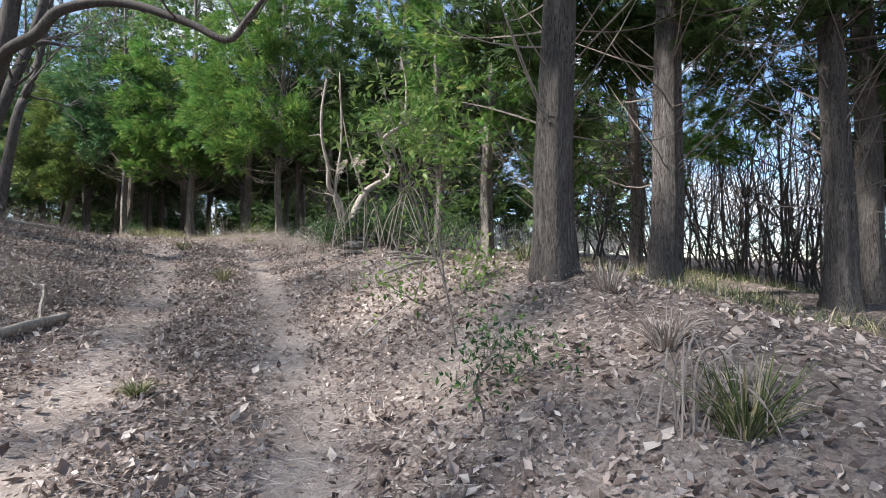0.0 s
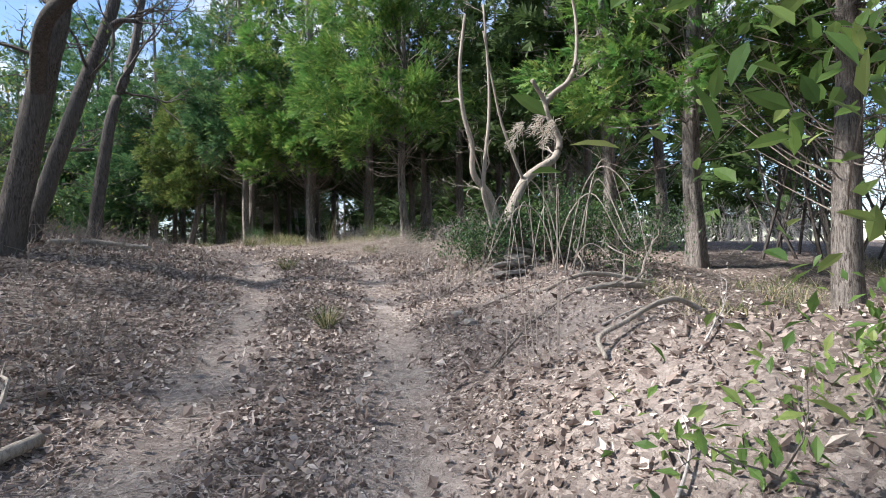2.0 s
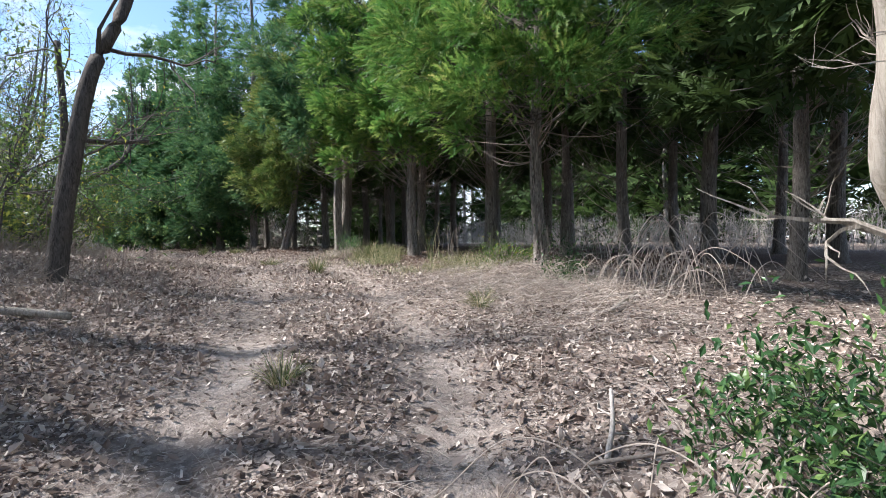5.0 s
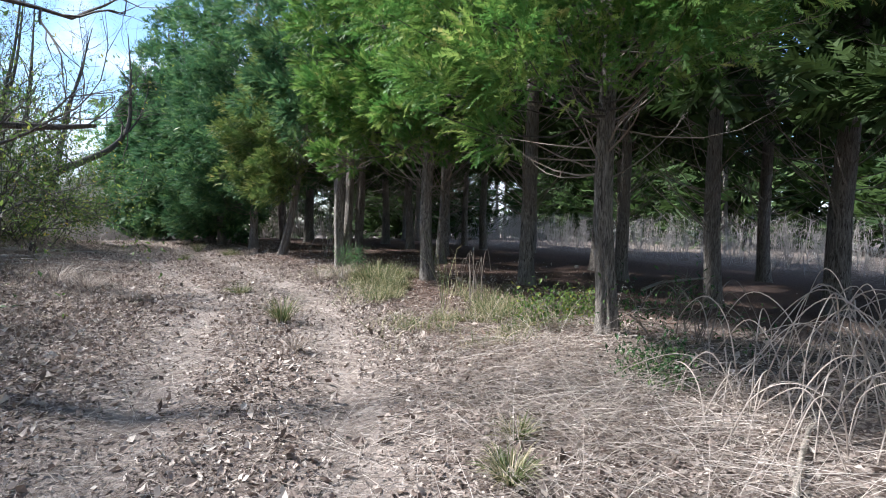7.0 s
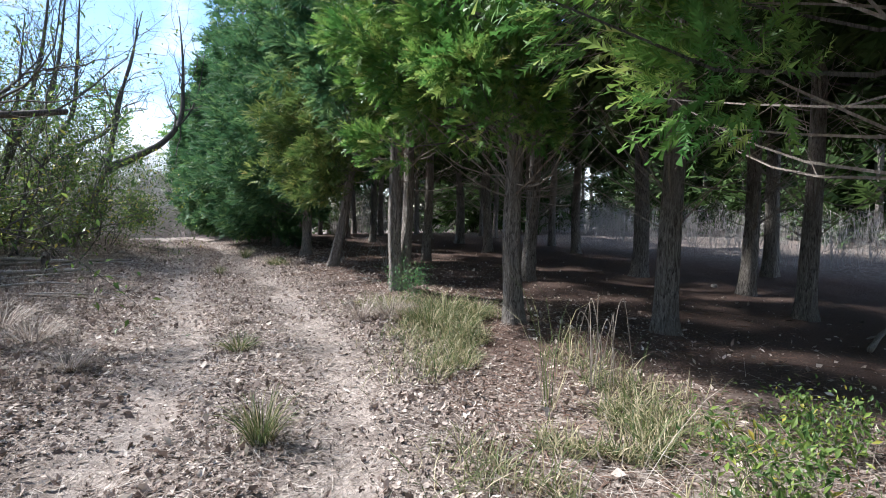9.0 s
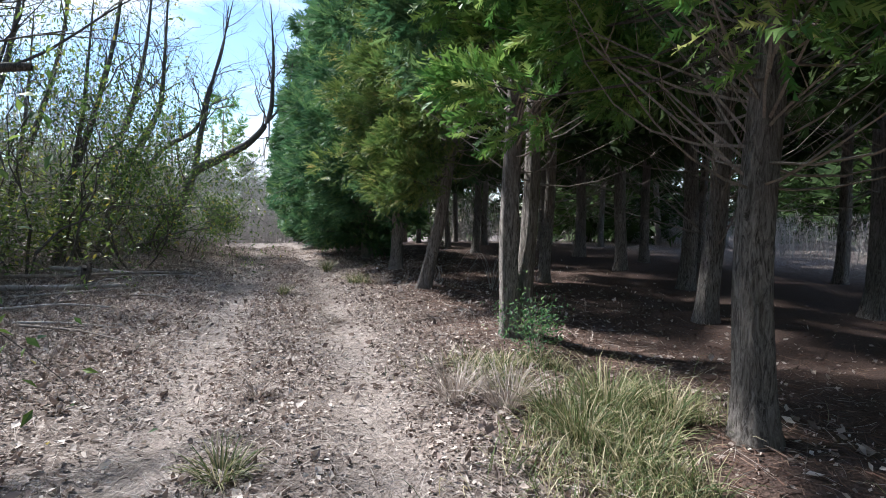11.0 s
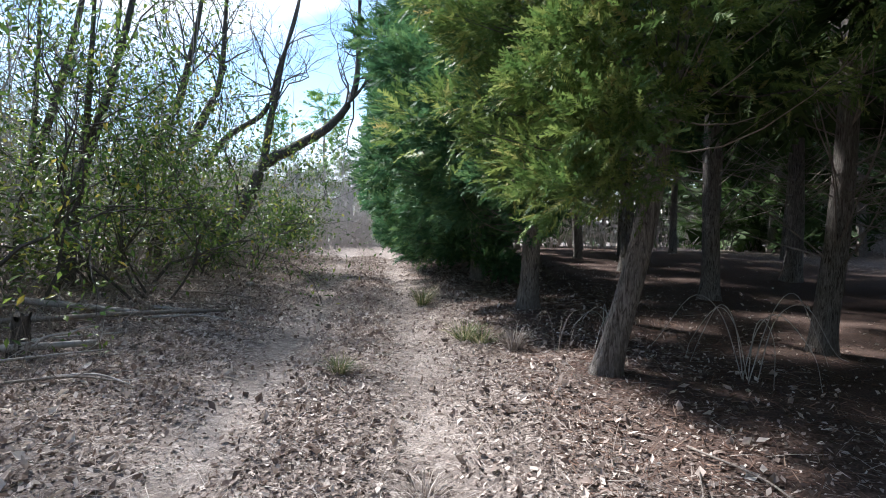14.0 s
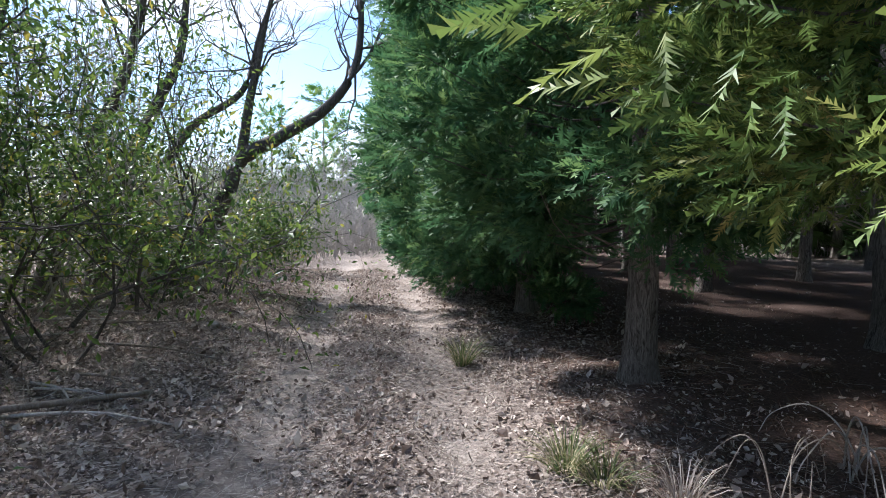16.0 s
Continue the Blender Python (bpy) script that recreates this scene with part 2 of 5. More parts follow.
def part(name, build, material, parent, label="", smooth=False):
    ob = new(name, build.mesh(name, material, smooth))
    ob.parent = parent
    return tagged(ob, label) if label else ob


def thing(name, at, label, category, group="", rz=0.0, scale=1.0):
    ob = new(name)
    ob.matrix_world = pose(*at, 0, 0, rz) @ Matrix.Diagonal((scale, scale, scale, 1))
    ob.empty_display_size = 0.2
    return tagged(ob, label, category, group)


def stuff(name, build, material, label, category):
    return tagged(new(name, build.mesh(name, material)), label, category, "", "stuff")


def unit(v):
    v = np.asarray(v, float)
    return v / (np.linalg.norm(v, axis=-1, keepdims=True) + 1e-9)


def frames_along(d, spin):
    """Turns whose x axis runs along d (n,3), spun by spin about it."""
    d = unit(d)
    ref = np.where(np.abs(d[:, 2:3]) > 0.95, [[1.0, 0, 0]], [[0, 0, 1.0]])
    y = unit(np.cross(ref, d))
    z = np.cross(d, y)
    c, s = np.cos(spin)[:, None], np.sin(spin)[:, None]
    return np.stack([d, c * y + s * z, c * z - s * y], -1)


def curve(a, b, bow, n=5):
    """Points from a to b, bowed by the vector bow."""
    a, b, bow = (np.asarray(w, float) for w in (a, b, bow))
    t = np.linspace(0, 1, n)[:, None]
    return a + (b - a) * t + bow * 4 * t * (1 - t)


def smooth_line(pts, n):
    """n points along a Catmull-Rom curve through pts."""
    p = np.asarray(pts, float)
    p = np.vstack([2 * p[0] - p[1], p, 2 * p[-1] - p[-2]])
    out = []
    for u in np.linspace(0, len(p) - 3 - 1e-6, n):
        i, f = int(u), u - int(u)
        a, b, c, d = p[i:i + 4]
        out.append(0.5 * (2 * b + (c - a) * f + (2 * a - 5 * b + 4 * c - d) * f * f + (3 * b - a - 3 * c + d) * f ** 3))
    return np.array(out)


def frond_template(seed, pairs=6, reach=0.36):
    """A flat scale-leaf spray along x, one long: pointed shoots on both sides of one drooping spine."""
    r = np.random.default_rng(seed)
    xs = np.linspace(0.0, 0.8, pairs + 1)
    v = [np.array([x, 0.03 * math.sin(5 * x + seed), -0.16 * x * x]) for x in xs]
    t = []
    for i in range(pairs):
        for side in (-1, 1):
            ln = reach * r.uniform(0.7, 1.2) * (1.0 - 0.45 * xs[i])
            v.append(v[i] + np.array([ln * r.uniform(0.75, 1.1), side * ln * r.uniform(0.5, 0.85), r.uniform(-0.12, 0.07)]))
            t.append((i, i + 1, len(v) - 1))
    v += [v[pairs] + np.array([0.25, 0.06, -0.06]), v[pairs] + np.array([0.2, -0.06, -0.06])]
    t.append((pairs, len(v) - 1, len(v) - 2))
    return np.array(v), np.array(t)


FRONDS = [frond_template(k) for k in (1, 2, 3)]
FINE = frond_template(5, 10, 0.27)
COARSE = frond_template(4, 4, 0.42)
SMALL_LEAF = (np.array([(0, 0, 0), (0.45, 0.2, 0.06), (0.45, -0.2, 0.06), (1, 0, -0.08), (0.5, 0, 0)]), np.array([(0, 4, 1), (0, 2, 4), (1, 4, 3), (2, 3, 4)]))
LEAF = (np.array([(0, 0, 0), (0.3, 0.2, 0.07), (0.3, -0.2, 0.07), (0.65, 0.17, 0.04), (0.65, -0.17, 0.04), (1, 0, -0.08), (0.32, 0, 0), (0.66, 0, -0.02)]),
        np.array([(0, 6, 1), (0, 2, 6), (1, 6, 7), (1, 7, 3), (2, 7, 6), (2, 4, 7), (3, 7, 5), (4, 5, 7)]))
CHIP = (np.array([(0, 0, 0), (0.5, 0.42, 0.12), (0.55, -0.36, 0.0), (1, 0.05, 0.1)]), np.array([(0, 2, 1), (1, 2, 3)]))
DRY_LEAF = (np.array([(0, 0, 0), (0.36, 0.4, 0.2), (0.55, 0.03, 0.0), (0.5, -0.38, 0.1), (1, -0.08, 0.18)]), np.array([(0, 2, 1), (0, 3, 2), (1, 2, 4), (2, 3, 4)]))
BLADE = (np.array([(0, -0.012, 0), (0, 0.012, 0), (0.4, 0.011, 0.06), (0.4, -0.011, 0.06), (0.75, 0.008, 0.03), (0.75, -0.008, 0.03), (1, 0, -0.1)]),
         np.array([(0, 1, 2), (0, 2, 3), (3, 2, 4), (3, 4, 5), (5, 4, 6)]))

# ---------------------------------------------------------------- ground
TRACK = np.array([(-40, -75, -6), (-16, -31, -3.9), (-8.3, -17, -2.35), (-4.4, -10.7, -1.35), (-3.05, -8.4, -0.98), (-2.1, -6.5, -0.57), (-1.45, -4.8, -0.27),
                  (-1.0, -2, -0.02), (-0.85, 1.8, 0.11), (-1.65, 5.5, 0.17), (-2.15, 7.4, 0.2), (-3.2, 11.5, 0.24), (-4.8, 16.7, 0.26), (-7, 24, 0.1),
                  (-11, 36, -0.5), (-17, 55, -1.5), (-40, 125, -2.5)], float)
_FINE = smooth_line(TRACK, 240)
_LEN = np.concatenate([[0], np.cumsum(np.linalg.norm(np.diff(_FINE[:, :2], axis=0), axis=1))])


def on_track(x, y):
    """Distance along the track's middle, offset to its right, and the middle's height and y."""
    shape = np.shape(x)
    p = np.stack([np.ravel(x), np.ravel(y)], -1).astype(float)
    s, u, z, my = (np.empty(len(p)) for _ in range(4))
    a, d = _FINE[:-1, :2], np.diff(_FINE[:, :2], axis=0)
    dd = (d ** 2).sum(1)
    for k in range(0, len(p), 8000):
        q = p[k:k + 8000]
        f = (((q[:, None] - a) * d).sum(-1) / dd).clip(0, 1)
        off = q[:, None] - a - f[..., None] * d
        i = (off ** 2).sum(-1).argmin(1)
        r = np.arange(len(q))
        fi, o = f[r, i], off[r, i]
        side = np.sign(o[:, 0] * d[i, 1] - o[:, 1] * d[i, 0])
        s[k:k + 8000], u[k:k + 8000] = _LEN[i] + fi * np.sqrt(dd[i]), side * np.linalg.norm(o, axis=1)
        z[k:k + 8000] = _FINE[i, 2] + fi * (_FINE[i + 1, 2] - _FINE[i, 2])
        my[k:k + 8000] = _FINE[i, 1] + fi * d[i, 1]
    return tuple(w.reshape(shape) for w in (s, u, z, my))


def wave_noise(x, y, scale, seed):
    r = np.random.default_rng(seed)
    out = 0
    for k in range(9):
        a, f, ph = r.uniform(0, 2 * math.pi), scale * r.uniform(0.6, 1.7), r.uniform(0, 6.3)
        out = out + np.sin((x * math.cos(a) + y * math.sin(a)) * f + ph)
    return out / 4.2


# low rises at the feet of the cedars and the dead clump: x, y, height, width
MOUNDS = ((-0.15, -7.35, 0.45, 0.32), (2.18, -1.82, 0.1, 0.5), (1.88, 2.6, 0.07, 0.5), (0.84, 5.17, 0.1, 0.5), (-0.2, 8.2, 0.14, 0.55), (-0.77, 11.19, 0.08, 0.5))


def ground_z(x, y):
    x, y = np.asarray(x, float), np.asarray(y, float)
    s, u, z, my = on_track(x, y)
    climb = np.clip((-4.5 - my) / 4.0, 0, 1)          # the sunken first stretch
    ruts = -0.055 * (np.exp(-((u - 0.68) / 0.24) ** 2) + np.exp(-((u + 0.68) / 0.24) ** 2)) * np.clip((28 - my) / 8, 0, 1)
    flat = np.clip((y + 11.4) / 1.3, 0, 1) * climb   # the bank's top lies lower beside the mound
    right = np.clip(u - 0.95, 0, 2.1 - 0.9 * flat) * (0.36 * climb + 0.035)
    left = np.clip(-u - 1.25, 0, 3.5) * np.where(my < 2, 0.13, 0.04 + 0.09 * np.clip((6 - my) / 4, 0, 1))
    right = right - (0.15 + 0.12 * flat) * np.clip(u - 2.8 + 0.5 * flat, 0, 3.2) * climb
    drop = -np.clip(u - 7.5, 0, 60) * 0.13 * np.clip((-5 - my) / 3, 0, 1)
    far = -np.clip(np.hypot(x, y) - 120, 0, 900) * 0.01
    rough = 0.03 * wave_noise(x, y, 1.6, 3) + 0.014 * wave_noise(x, y, 5.5, 4) + 0.006 * wave_noise(x, y, 15, 5)
    calm = 0.35 + 0.65 * np.clip((np.abs(u) - 0.9) / 0.8, 0, 1)
    mound = sum(k * np.exp(-((x - mx) ** 2 + (y - my_) ** 2) / (2 * w * w)) for mx, my_, k, w in MOUNDS)
    return z + ruts + right + left + drop + far + mound + rough * calm


def gz(x, y):
    return float(ground_z(np.array([x]), np.array([y]))[0])


def spread(lo, hi, near_lo, near_hi, step, grow=1.22):
    near = np.arange(near_lo, near_hi + step / 2, step)
    a, b, w = [near[0]], [near[-1]], step
    while a[-1] > lo or b[-1] < hi:
        w *= grow
        a.append(a[-1] - w)
        b.append(b[-1] + w)
    return np.concatenate([a[:0:-1], near, b[1:]])


def build_ground():
    xs, ys = spread(-900, 900, -9, 8, 0.125), spread(-900, 900, -16.5, 22, 0.125)
    X, Y = np.meshgrid(xs, ys, indexing="ij")
    s, u, z, my = on_track(X, Y)
    Z = ground_z(X, Y)
    nx, ny = X.shape
    i, j = np.meshgrid(np.arange(nx - 1), np.arange(ny - 1), indexing="ij")
    b = Build()
    b.add(np.stack([X, Y, Z], -1).reshape(-1, 3), np.stack([i * ny + j, (i + 1) * ny + j, (i + 1) * ny + j + 1, i * ny + j + 1], -1).reshape(-1, 4))
    ob = new("ground", b.mesh("ground", SOIL, True))
    bare = np.clip(np.exp(-((np.abs(u) - 0.68) / 0.33) ** 2) * 1.1, 0, 1)
    bare = np.maximum(bare, 0.75 * np.clip((-4 - my) / 3, 0, 1) * np.exp(-((u - 1.9) / 0.7) ** 2))
    duff = np.clip((u - 1.5) / 0.8, 0, 1) * np.clip((my - 0.2 + 0.8 * np.clip(u - 2.6, 0, 3)) / 1.5, 0, 1) * np.clip((13.5 - u) / 3, 0, 1)
    bare *= np.where(my < -4, 1.0, 0.75)
    for name, w in (("bare", bare), ("duff", duff)):
        ob.data.attributes.new(name, "FLOAT", "POINT").data.foreach_set("value", w.astype(np.float32).ravel())
    tagged(ob, "bare pinkish soil track with two worn ruts and leaf litter", "ground", "", "structure")


build_ground()


# ---------------------------------------------------------------- trees
def trunk_mesh(height, r0, lean=(0, 0), wobble=0.05, sides=16, rings=26, seed=0, top=0.25, flare=0.34):
    """A fluted, tapering conifer trunk from below the ground to height."""
    r = np.random.default_rng(seed)
    b = Build()
    h = np.concatenate([[-0.25, 0.0, 0.08, 0.18, 0.32], np.linspace(0.5, height, rings)])
    th = np.arange(sides) * 2 * math.pi / sides
    f = np.clip(h / height, 0, 1)
    rad = r0 * (1 - (1 - top) * f ** 0.9) * (1 + flare * np.exp(-np.clip(h, 0, 9) / 0.16))
    ph = r.uniform(0, 6.3, 4)
    ridge = 0.045 * r.standard_normal(sides)[None] + 0.03 * np.cumsum(r.standard_normal((len(h), sides)), 0) / np.sqrt(np.arange(1, len(h) + 1))[:, None]
    flute = 1 + ridge + 0.07 * np.sin(4 * th + ph[0])[None] + 0.05 * np.sin(7 * th + ph[1] + 0.5 * h[:, None]) 
    cx = lean[0] * h + wobble * np.sin(h * 0.9 + ph[2]) * np.clip(h, 0, 1)
    cy = lean[1] * h + wobble * np.sin(h * 0.7 + ph[3]) * np.clip(h, 0, 1)
    R = rad[:, None] * flute
    v = np.stack([cx[:, None] + R * np.cos(th), cy[:, None] + R * np.sin(th), np.broadcast_to(h[:, None], R.shape)], -1)
    i, j = np.meshgrid(np.arange(len(h) - 1), np.arange(sides), indexing="ij")
    k = (j + 1) % sides
    b.add(v.reshape(-1, 3), np.stack([i * sides + j, i * sides + k, (i + 1) * sides + k, (i + 1) * sides + j], -1).reshape(-1, 4))
    return b, (lambda z: np.array([np.interp(z, h, cx), np.interp(z, h, cy), z]))


def conifer_parts(seed, base, height, reach, sided, axis, limbs, per_limb, size, dead_lo, dead_hi, dead_n, template=None, face=(0.35, 1.05), droop=0.4):
    """Living crown and dead twigs of a cedar round its trunk's axis. sided: the share of lower limbs that live on the open (-x) side;
    the other lower ones are mostly bare for want of light."""
    r = np.random.default_rng(seed)
    crown, wood, dead = Build(), Build(), []
    P, D, N, S = [], [], [], []
    for i in range(limbs):
        f = ((i + r.uniform(0, 1)) / limbs) ** 1.45
        z0 = base + 0.25 + f * (height - base - 0.5)
        low = z0 < base + 4.5
        open_side = low and r.random() < sided
        az = math.pi + face[0] + r.normal(0, face[1] * 0.8) if open_side else r.uniform(0, 2 * math.pi)
        f2 = (z0 - base) / (height - base)
        ln = reach * (0.6 + 0.4 * min(1, f2 / 0.14)) * (1 - f2 ** 1.6 * 0.86) * r.uniform(0.65, 1.15)
        rise = r.uniform(0.1, 0.5) + 0.5 * f2
        a = axis(z0)
        out = np.array([math.cos(az), math.sin(az), 0])
        tip = a + out * ln + np.array([0, 0, ln * rise - droop * (1 - f2)])
        line = curve(a, tip, (0, 0, -0.12 * ln), 4)
        wood.tube(line, np.linspace(0.008 + 0.003 * ln, 0.003, 4), 5 if low and template is None else 3)
        if low and sided > 0.3 and not open_side and math.cos(az - math.pi - face[0]) < 0.1 and r.random() < 0.7:
            continue
        n = int(per_limb * (0.6 + 0.55 * ln / reach) * (1.0 if z0 < 5.5 else 0.25))
        m = 2 + int(ln > 0.85 * reach)                          # rounded lobes of spray at the limb's outer end
        tc = np.array([1.0, 0.74, 0.5])[:m] + r.normal(0, 0.05, m)
        cc = np.stack([np.interp(tc, np.linspace(0, 1, 4), line[:, k]) for k in range(3)], -1) + r.normal(0, 0.1, (m, 3))
        rl = r.uniform(0.2, 0.4, m) * (0.55 + 0.45 * ln / reach)
        w = r.integers(0, m, n)
        o = unit(r.normal(0, 1, (n, 3)) + out * 0.35 + np.array([0, 0, 0.3]))
        P.append(cc[w] + o * (rl[w] * r.uniform(0.35, 1.0, n) ** 0.6)[:, None] * np.array([1, 1, 0.7]))
        D.append(o * 0.7 + out * 0.6 + np.array([0, 0, 0.08]) + r.normal(0, 0.3, (n, 3)))
        N.append(o * 0.6 + np.array([0, 0, 0.7]) + r.normal(0, 0.4, (n, 3)))
        S.append(size * r.uniform(0.6, 1.25, n))
    P, D, N, S = np.concatenate(P), unit(np.concatenate(D)), np.concatenate(N), np.concatenate(S)
    up = unit(N - (N * D).sum(1)[:, None] * D)
    turn = np.stack([D, np.cross(up, D), up], -1)
    shapes = [template] if template else FRONDS
    for k, shape in enumerate(shapes):
        crown.many(*shape, P[k::len(shapes)], turn[k::len(shapes)], S[k::len(shapes)])
    for i in range(dead_n):
        z0 = r.uniform(dead_lo, dead_hi)
        az = r.uniform(0, 2 * math.pi)
        ln = r.uniform(0.4, 1.0) * reach * 0.8
        a = axis(z0)
        tip = a + np.array([math.cos(az) * ln, math.sin(az) * ln, ln * r.uniform(0.1, 1.3)])
        line = curve(a, tip, r.normal(0, 0.07, 3) * ln - np.array([0, 0, 0.08 * ln]), 6)
        dead.append(Build())
        dead[-1].tube(line, np.linspace(0.0105, 0.002, 6), 3)
        for _ in range(9):
            k = r.uniform(0.25, 0.97)
            q = np.array([np.interp(k, np.linspace(0, 1, 6), line[:, m]) for m in range(3)])
            e = q + unit(tip - a) * r.uniform(0.1, 0.4) + r.normal(0, 0.14, 3)
            w = np.cross(unit(e - q), [0, 0, 1.0]) * 0.0035
            dead[-1].add([q - w, q + w, e], None, [(0, 1, 2)])
    return crown, wood, dead


def cedar(label, seed, base, height, reach, sided, r0, lean, leaf, limbs, per_limb, size, dead=(1.4, 3.6, 40), group="cedars beside the track", twin=False, template=None, split=True, face=(0.35, 1.05), droop=0.4, bark=None):
    ob = thing("cedar_tree", (0, 0, 0), label, "tree", group)
    b, axis = trunk_mesh(height * 0.9, r0, lean, 0.05, 28 if split else 12, 30 if split else 14, seed)
    part("trunk", b, bark or CEDAR_BARK, ob, "shredding grey-brown cedar bark", True)
    if twin:
        b2, _ = trunk_mesh(height * 0.8, r0 * 0.8, (lean[0] + 0.012, lean[1] + 0.008), 0.05, 16, 24, seed + 50)
        for w in b2.v:
            w += np.array([r0 * 1.5, 0.06, 0])
        part("second_trunk", b2, CEDAR_BARK, ob, "", True)
    crown, wood, twigs = conifer_parts(seed + 1, base, height, reach, sided, axis, limbs, per_limb, size, *dead, template, face, droop)
    part("crown", crown, leaf, ob, "feathery green scale-leaf sprays")
    tagged(part("bough_frame", wood, DARK_BARK, ob), kind="stuff")
    if split:
        for t in twigs:
            part("dead_branch", t, TWIG, ob)
    else:
        tagged(part("deadwood", joined(twigs), TWIG, ob, "bare dead branches"), kind="stuff")
    return ob


def joined(builds):
    b = Build()
    for k in builds:
        b.v += k.v
        b.q += [q + b.n for q in k.q]
        b.t += [t + b.n for t in k.t]
        b.n += k.n
    return b


def put(ob, x, y, rz=0.0, scale=1.0, sink=0.0):
    ob.matrix_world = pose(x, y, gz(x, y) - sink, 0, 0, rz) @ Matrix.Diagonal((scale, scale, scale, 1))
    return ob


EDGE = "living green cedar at the track's edge, bare trunk below"
# the row along the track, by place: C, B, A, L, D
row_c = put(cedar(EDGE, 11, 1.75, 10.5, 2.5, 0.8, 0.1, (0.015, 0.02), CEDAR, 112, 230, 0.18, (1.4, 4.2, 90), face=(0.0, 1.25), droop=0.3, template=FINE), 2.18, -1.82, 8)
row_b = put(cedar(EDGE, 21, 2.05, 11.0, 2.4, 0.8, 0.105, (0.0, 0.0), CEDAR, 112, 270, 0.18, (1.4, 3.8, 110), face=(0.0, 1.2), droop=0.45), 1.88, 2.6, 5)
row_a = put(cedar("double-trunked cedar with shredding bark at the track's edge", 31, 2.7, 11.0, 2.1, 0.6, 0.105, (-0.01, 0.0), CEDAR_BLUE, 80, 200, 0.19,
                  (1.5, 4.6, 110), twin=True), 0.84, 5.17, 10)
row_l = put(cedar("cedar with a trunk leaning away from the track", 41, 1.6, 10.0, 1.95, 0.9, 0.108, (0.18, -0.01), CEDAR_OLIVE, 112, 240, 0.165, (1.6, 3.6, 50), face=(0.0, 1.2), droop=0.6, template=FINE), -0.12, 8.29, 8)
row_d = put(cedar("dense dark green cedar with low boughs beside the track", 51, 1.0, 10.5, 2.25, 0.85, 0.13, (0.01, 0.0), CEDAR_BLUE, 105, 230, 0.18, (0.9, 2.6, 30), face=(0.2, 1.0)), -0.77, 11.19, 15)
low = put(cedar("dense cedar with boughs sweeping nearly to the ground", 61, 0.4, 10.5, 2.2, 0.8, 0.13, (0, 0), CEDAR_BLUE, 100, 190, 0.19, (0.6, 2.0, 10)), -1.75, 14.25, 18)
low = cedar("dense cedar with boughs sweeping nearly to the ground", 66, 0.4, 10.5, 2.2, 0.7, 0.13, (0, 0), CEDAR_BLUE, 110, 110, 0.34, (0.6, 2.0, 10), template=COARSE, split=False)
put(low, -2.15, 15.9, 75, 0.9)
for x, y, rz, k in ((-2.5, 17.3, 30, 1.02), (-3.55, 20.4, 2, 0.98), (-4.5, 23.4, 48, 1.05), (-5.5, 26.4, 20, 1.0), (-6.6, 29.4, 70, 0.95)):
    put(copy_thing(low, Matrix()), x, y, rz, k)

# cedars standing deeper in the plantation
INNER = "shaded plantation cedar with a dark bare trunk"
inner_a = put(cedar(INNER, 71, 2.9, 11.5, 2.1, 0.0, 0.14, (0.0, 0.01), CEDAR_SHADED, 50, 46, 0.5, (1.0, 4.6, 60), "plantation cedars", False, COARSE, False), 3.5, 2.1)
inner_b = put(cedar(INNER, 81, 2.5, 11.0, 2.3, 0.0, 0.12, (0.015, -0.01), CEDAR_SHADED, 50, 46, 0.5, (0.9, 4.2, 60), "plantation cedars", False, COARSE, False), 3.38, 6.1)
inner = [(5.77, 2.49), (6.47, 4.29), (6.08, 6.8), (5.16, -0.24), (6.3, -1.2), (2.1, 9.6), (4.6, 9.2), (2.03, 12.8), (5.69, 13.9), (7.35, 14.2), (3.9, 18.75), (1.4, 16.9), (4.4, 15.6),
         (0.6, 20.2), (2.3, 23.0), (-0.6, 23.6), (-1.4, 26.6), (1.2, 27.0), (4.3, 24.5), (7.25, 22.6), (6.8, 18.9), (8.2, 10.2), (8.6, 6.1), (8.4, 1.6), (8.0, -2.4), (4.9, -3.7), (7.0, -5.2), (4.4, 12.0), (7.0, 11.6),
         (10.5, 0.4), (3.9, -6.0)]
for n, (x, y) in enumerate(inner):
    put(copy_thing((inner_a, inner_b)[n % 2], Matrix()), x, y, (n * 73) % 360, 0.9 + 0.05 * (n * 7 % 5))

# the first stretch: stout trunks on the bank
BANKTREE = "stout cedar trunk with dead snags on the bank"
bank = put(cedar(BANKTREE, 91, 2.9, 11.5, 2.5, 0.2, 0.165, (-0.045, 0.0), CEDAR_SHADED, 56, 70, 0.34, (1.2, 3.9, 34), "trees on the bank", bark=SHADED_BARK), -1.92, -12.26, 40)
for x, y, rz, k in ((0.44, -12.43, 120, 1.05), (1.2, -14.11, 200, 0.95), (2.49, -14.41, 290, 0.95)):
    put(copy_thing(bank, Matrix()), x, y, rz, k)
knoll = put(cedar("spreading cedar on the knoll with low branches", 97, 1.9, 10.5, 2.6, 0.4, 0.13, (0.02, 0.0), CEDAR, 80, 110, 0.24, (1.3, 3.6, 50), "trees on the bank"), 3.02, -8.1, -20)
put(copy_thing(knoll, Matrix()), 4.6, -10.6, 130, 1.0)
for n, (x, y) in enumerate(((4.6, -16.2), (2.4, -17.0), (7.4, -15.6), (2.0, -10.2))):
    put(copy_thing((inner_b, inner_a)[n % 2], Matrix()), x, y, (n * 97) % 360, 0.85 + 0.04 * (n % 4))


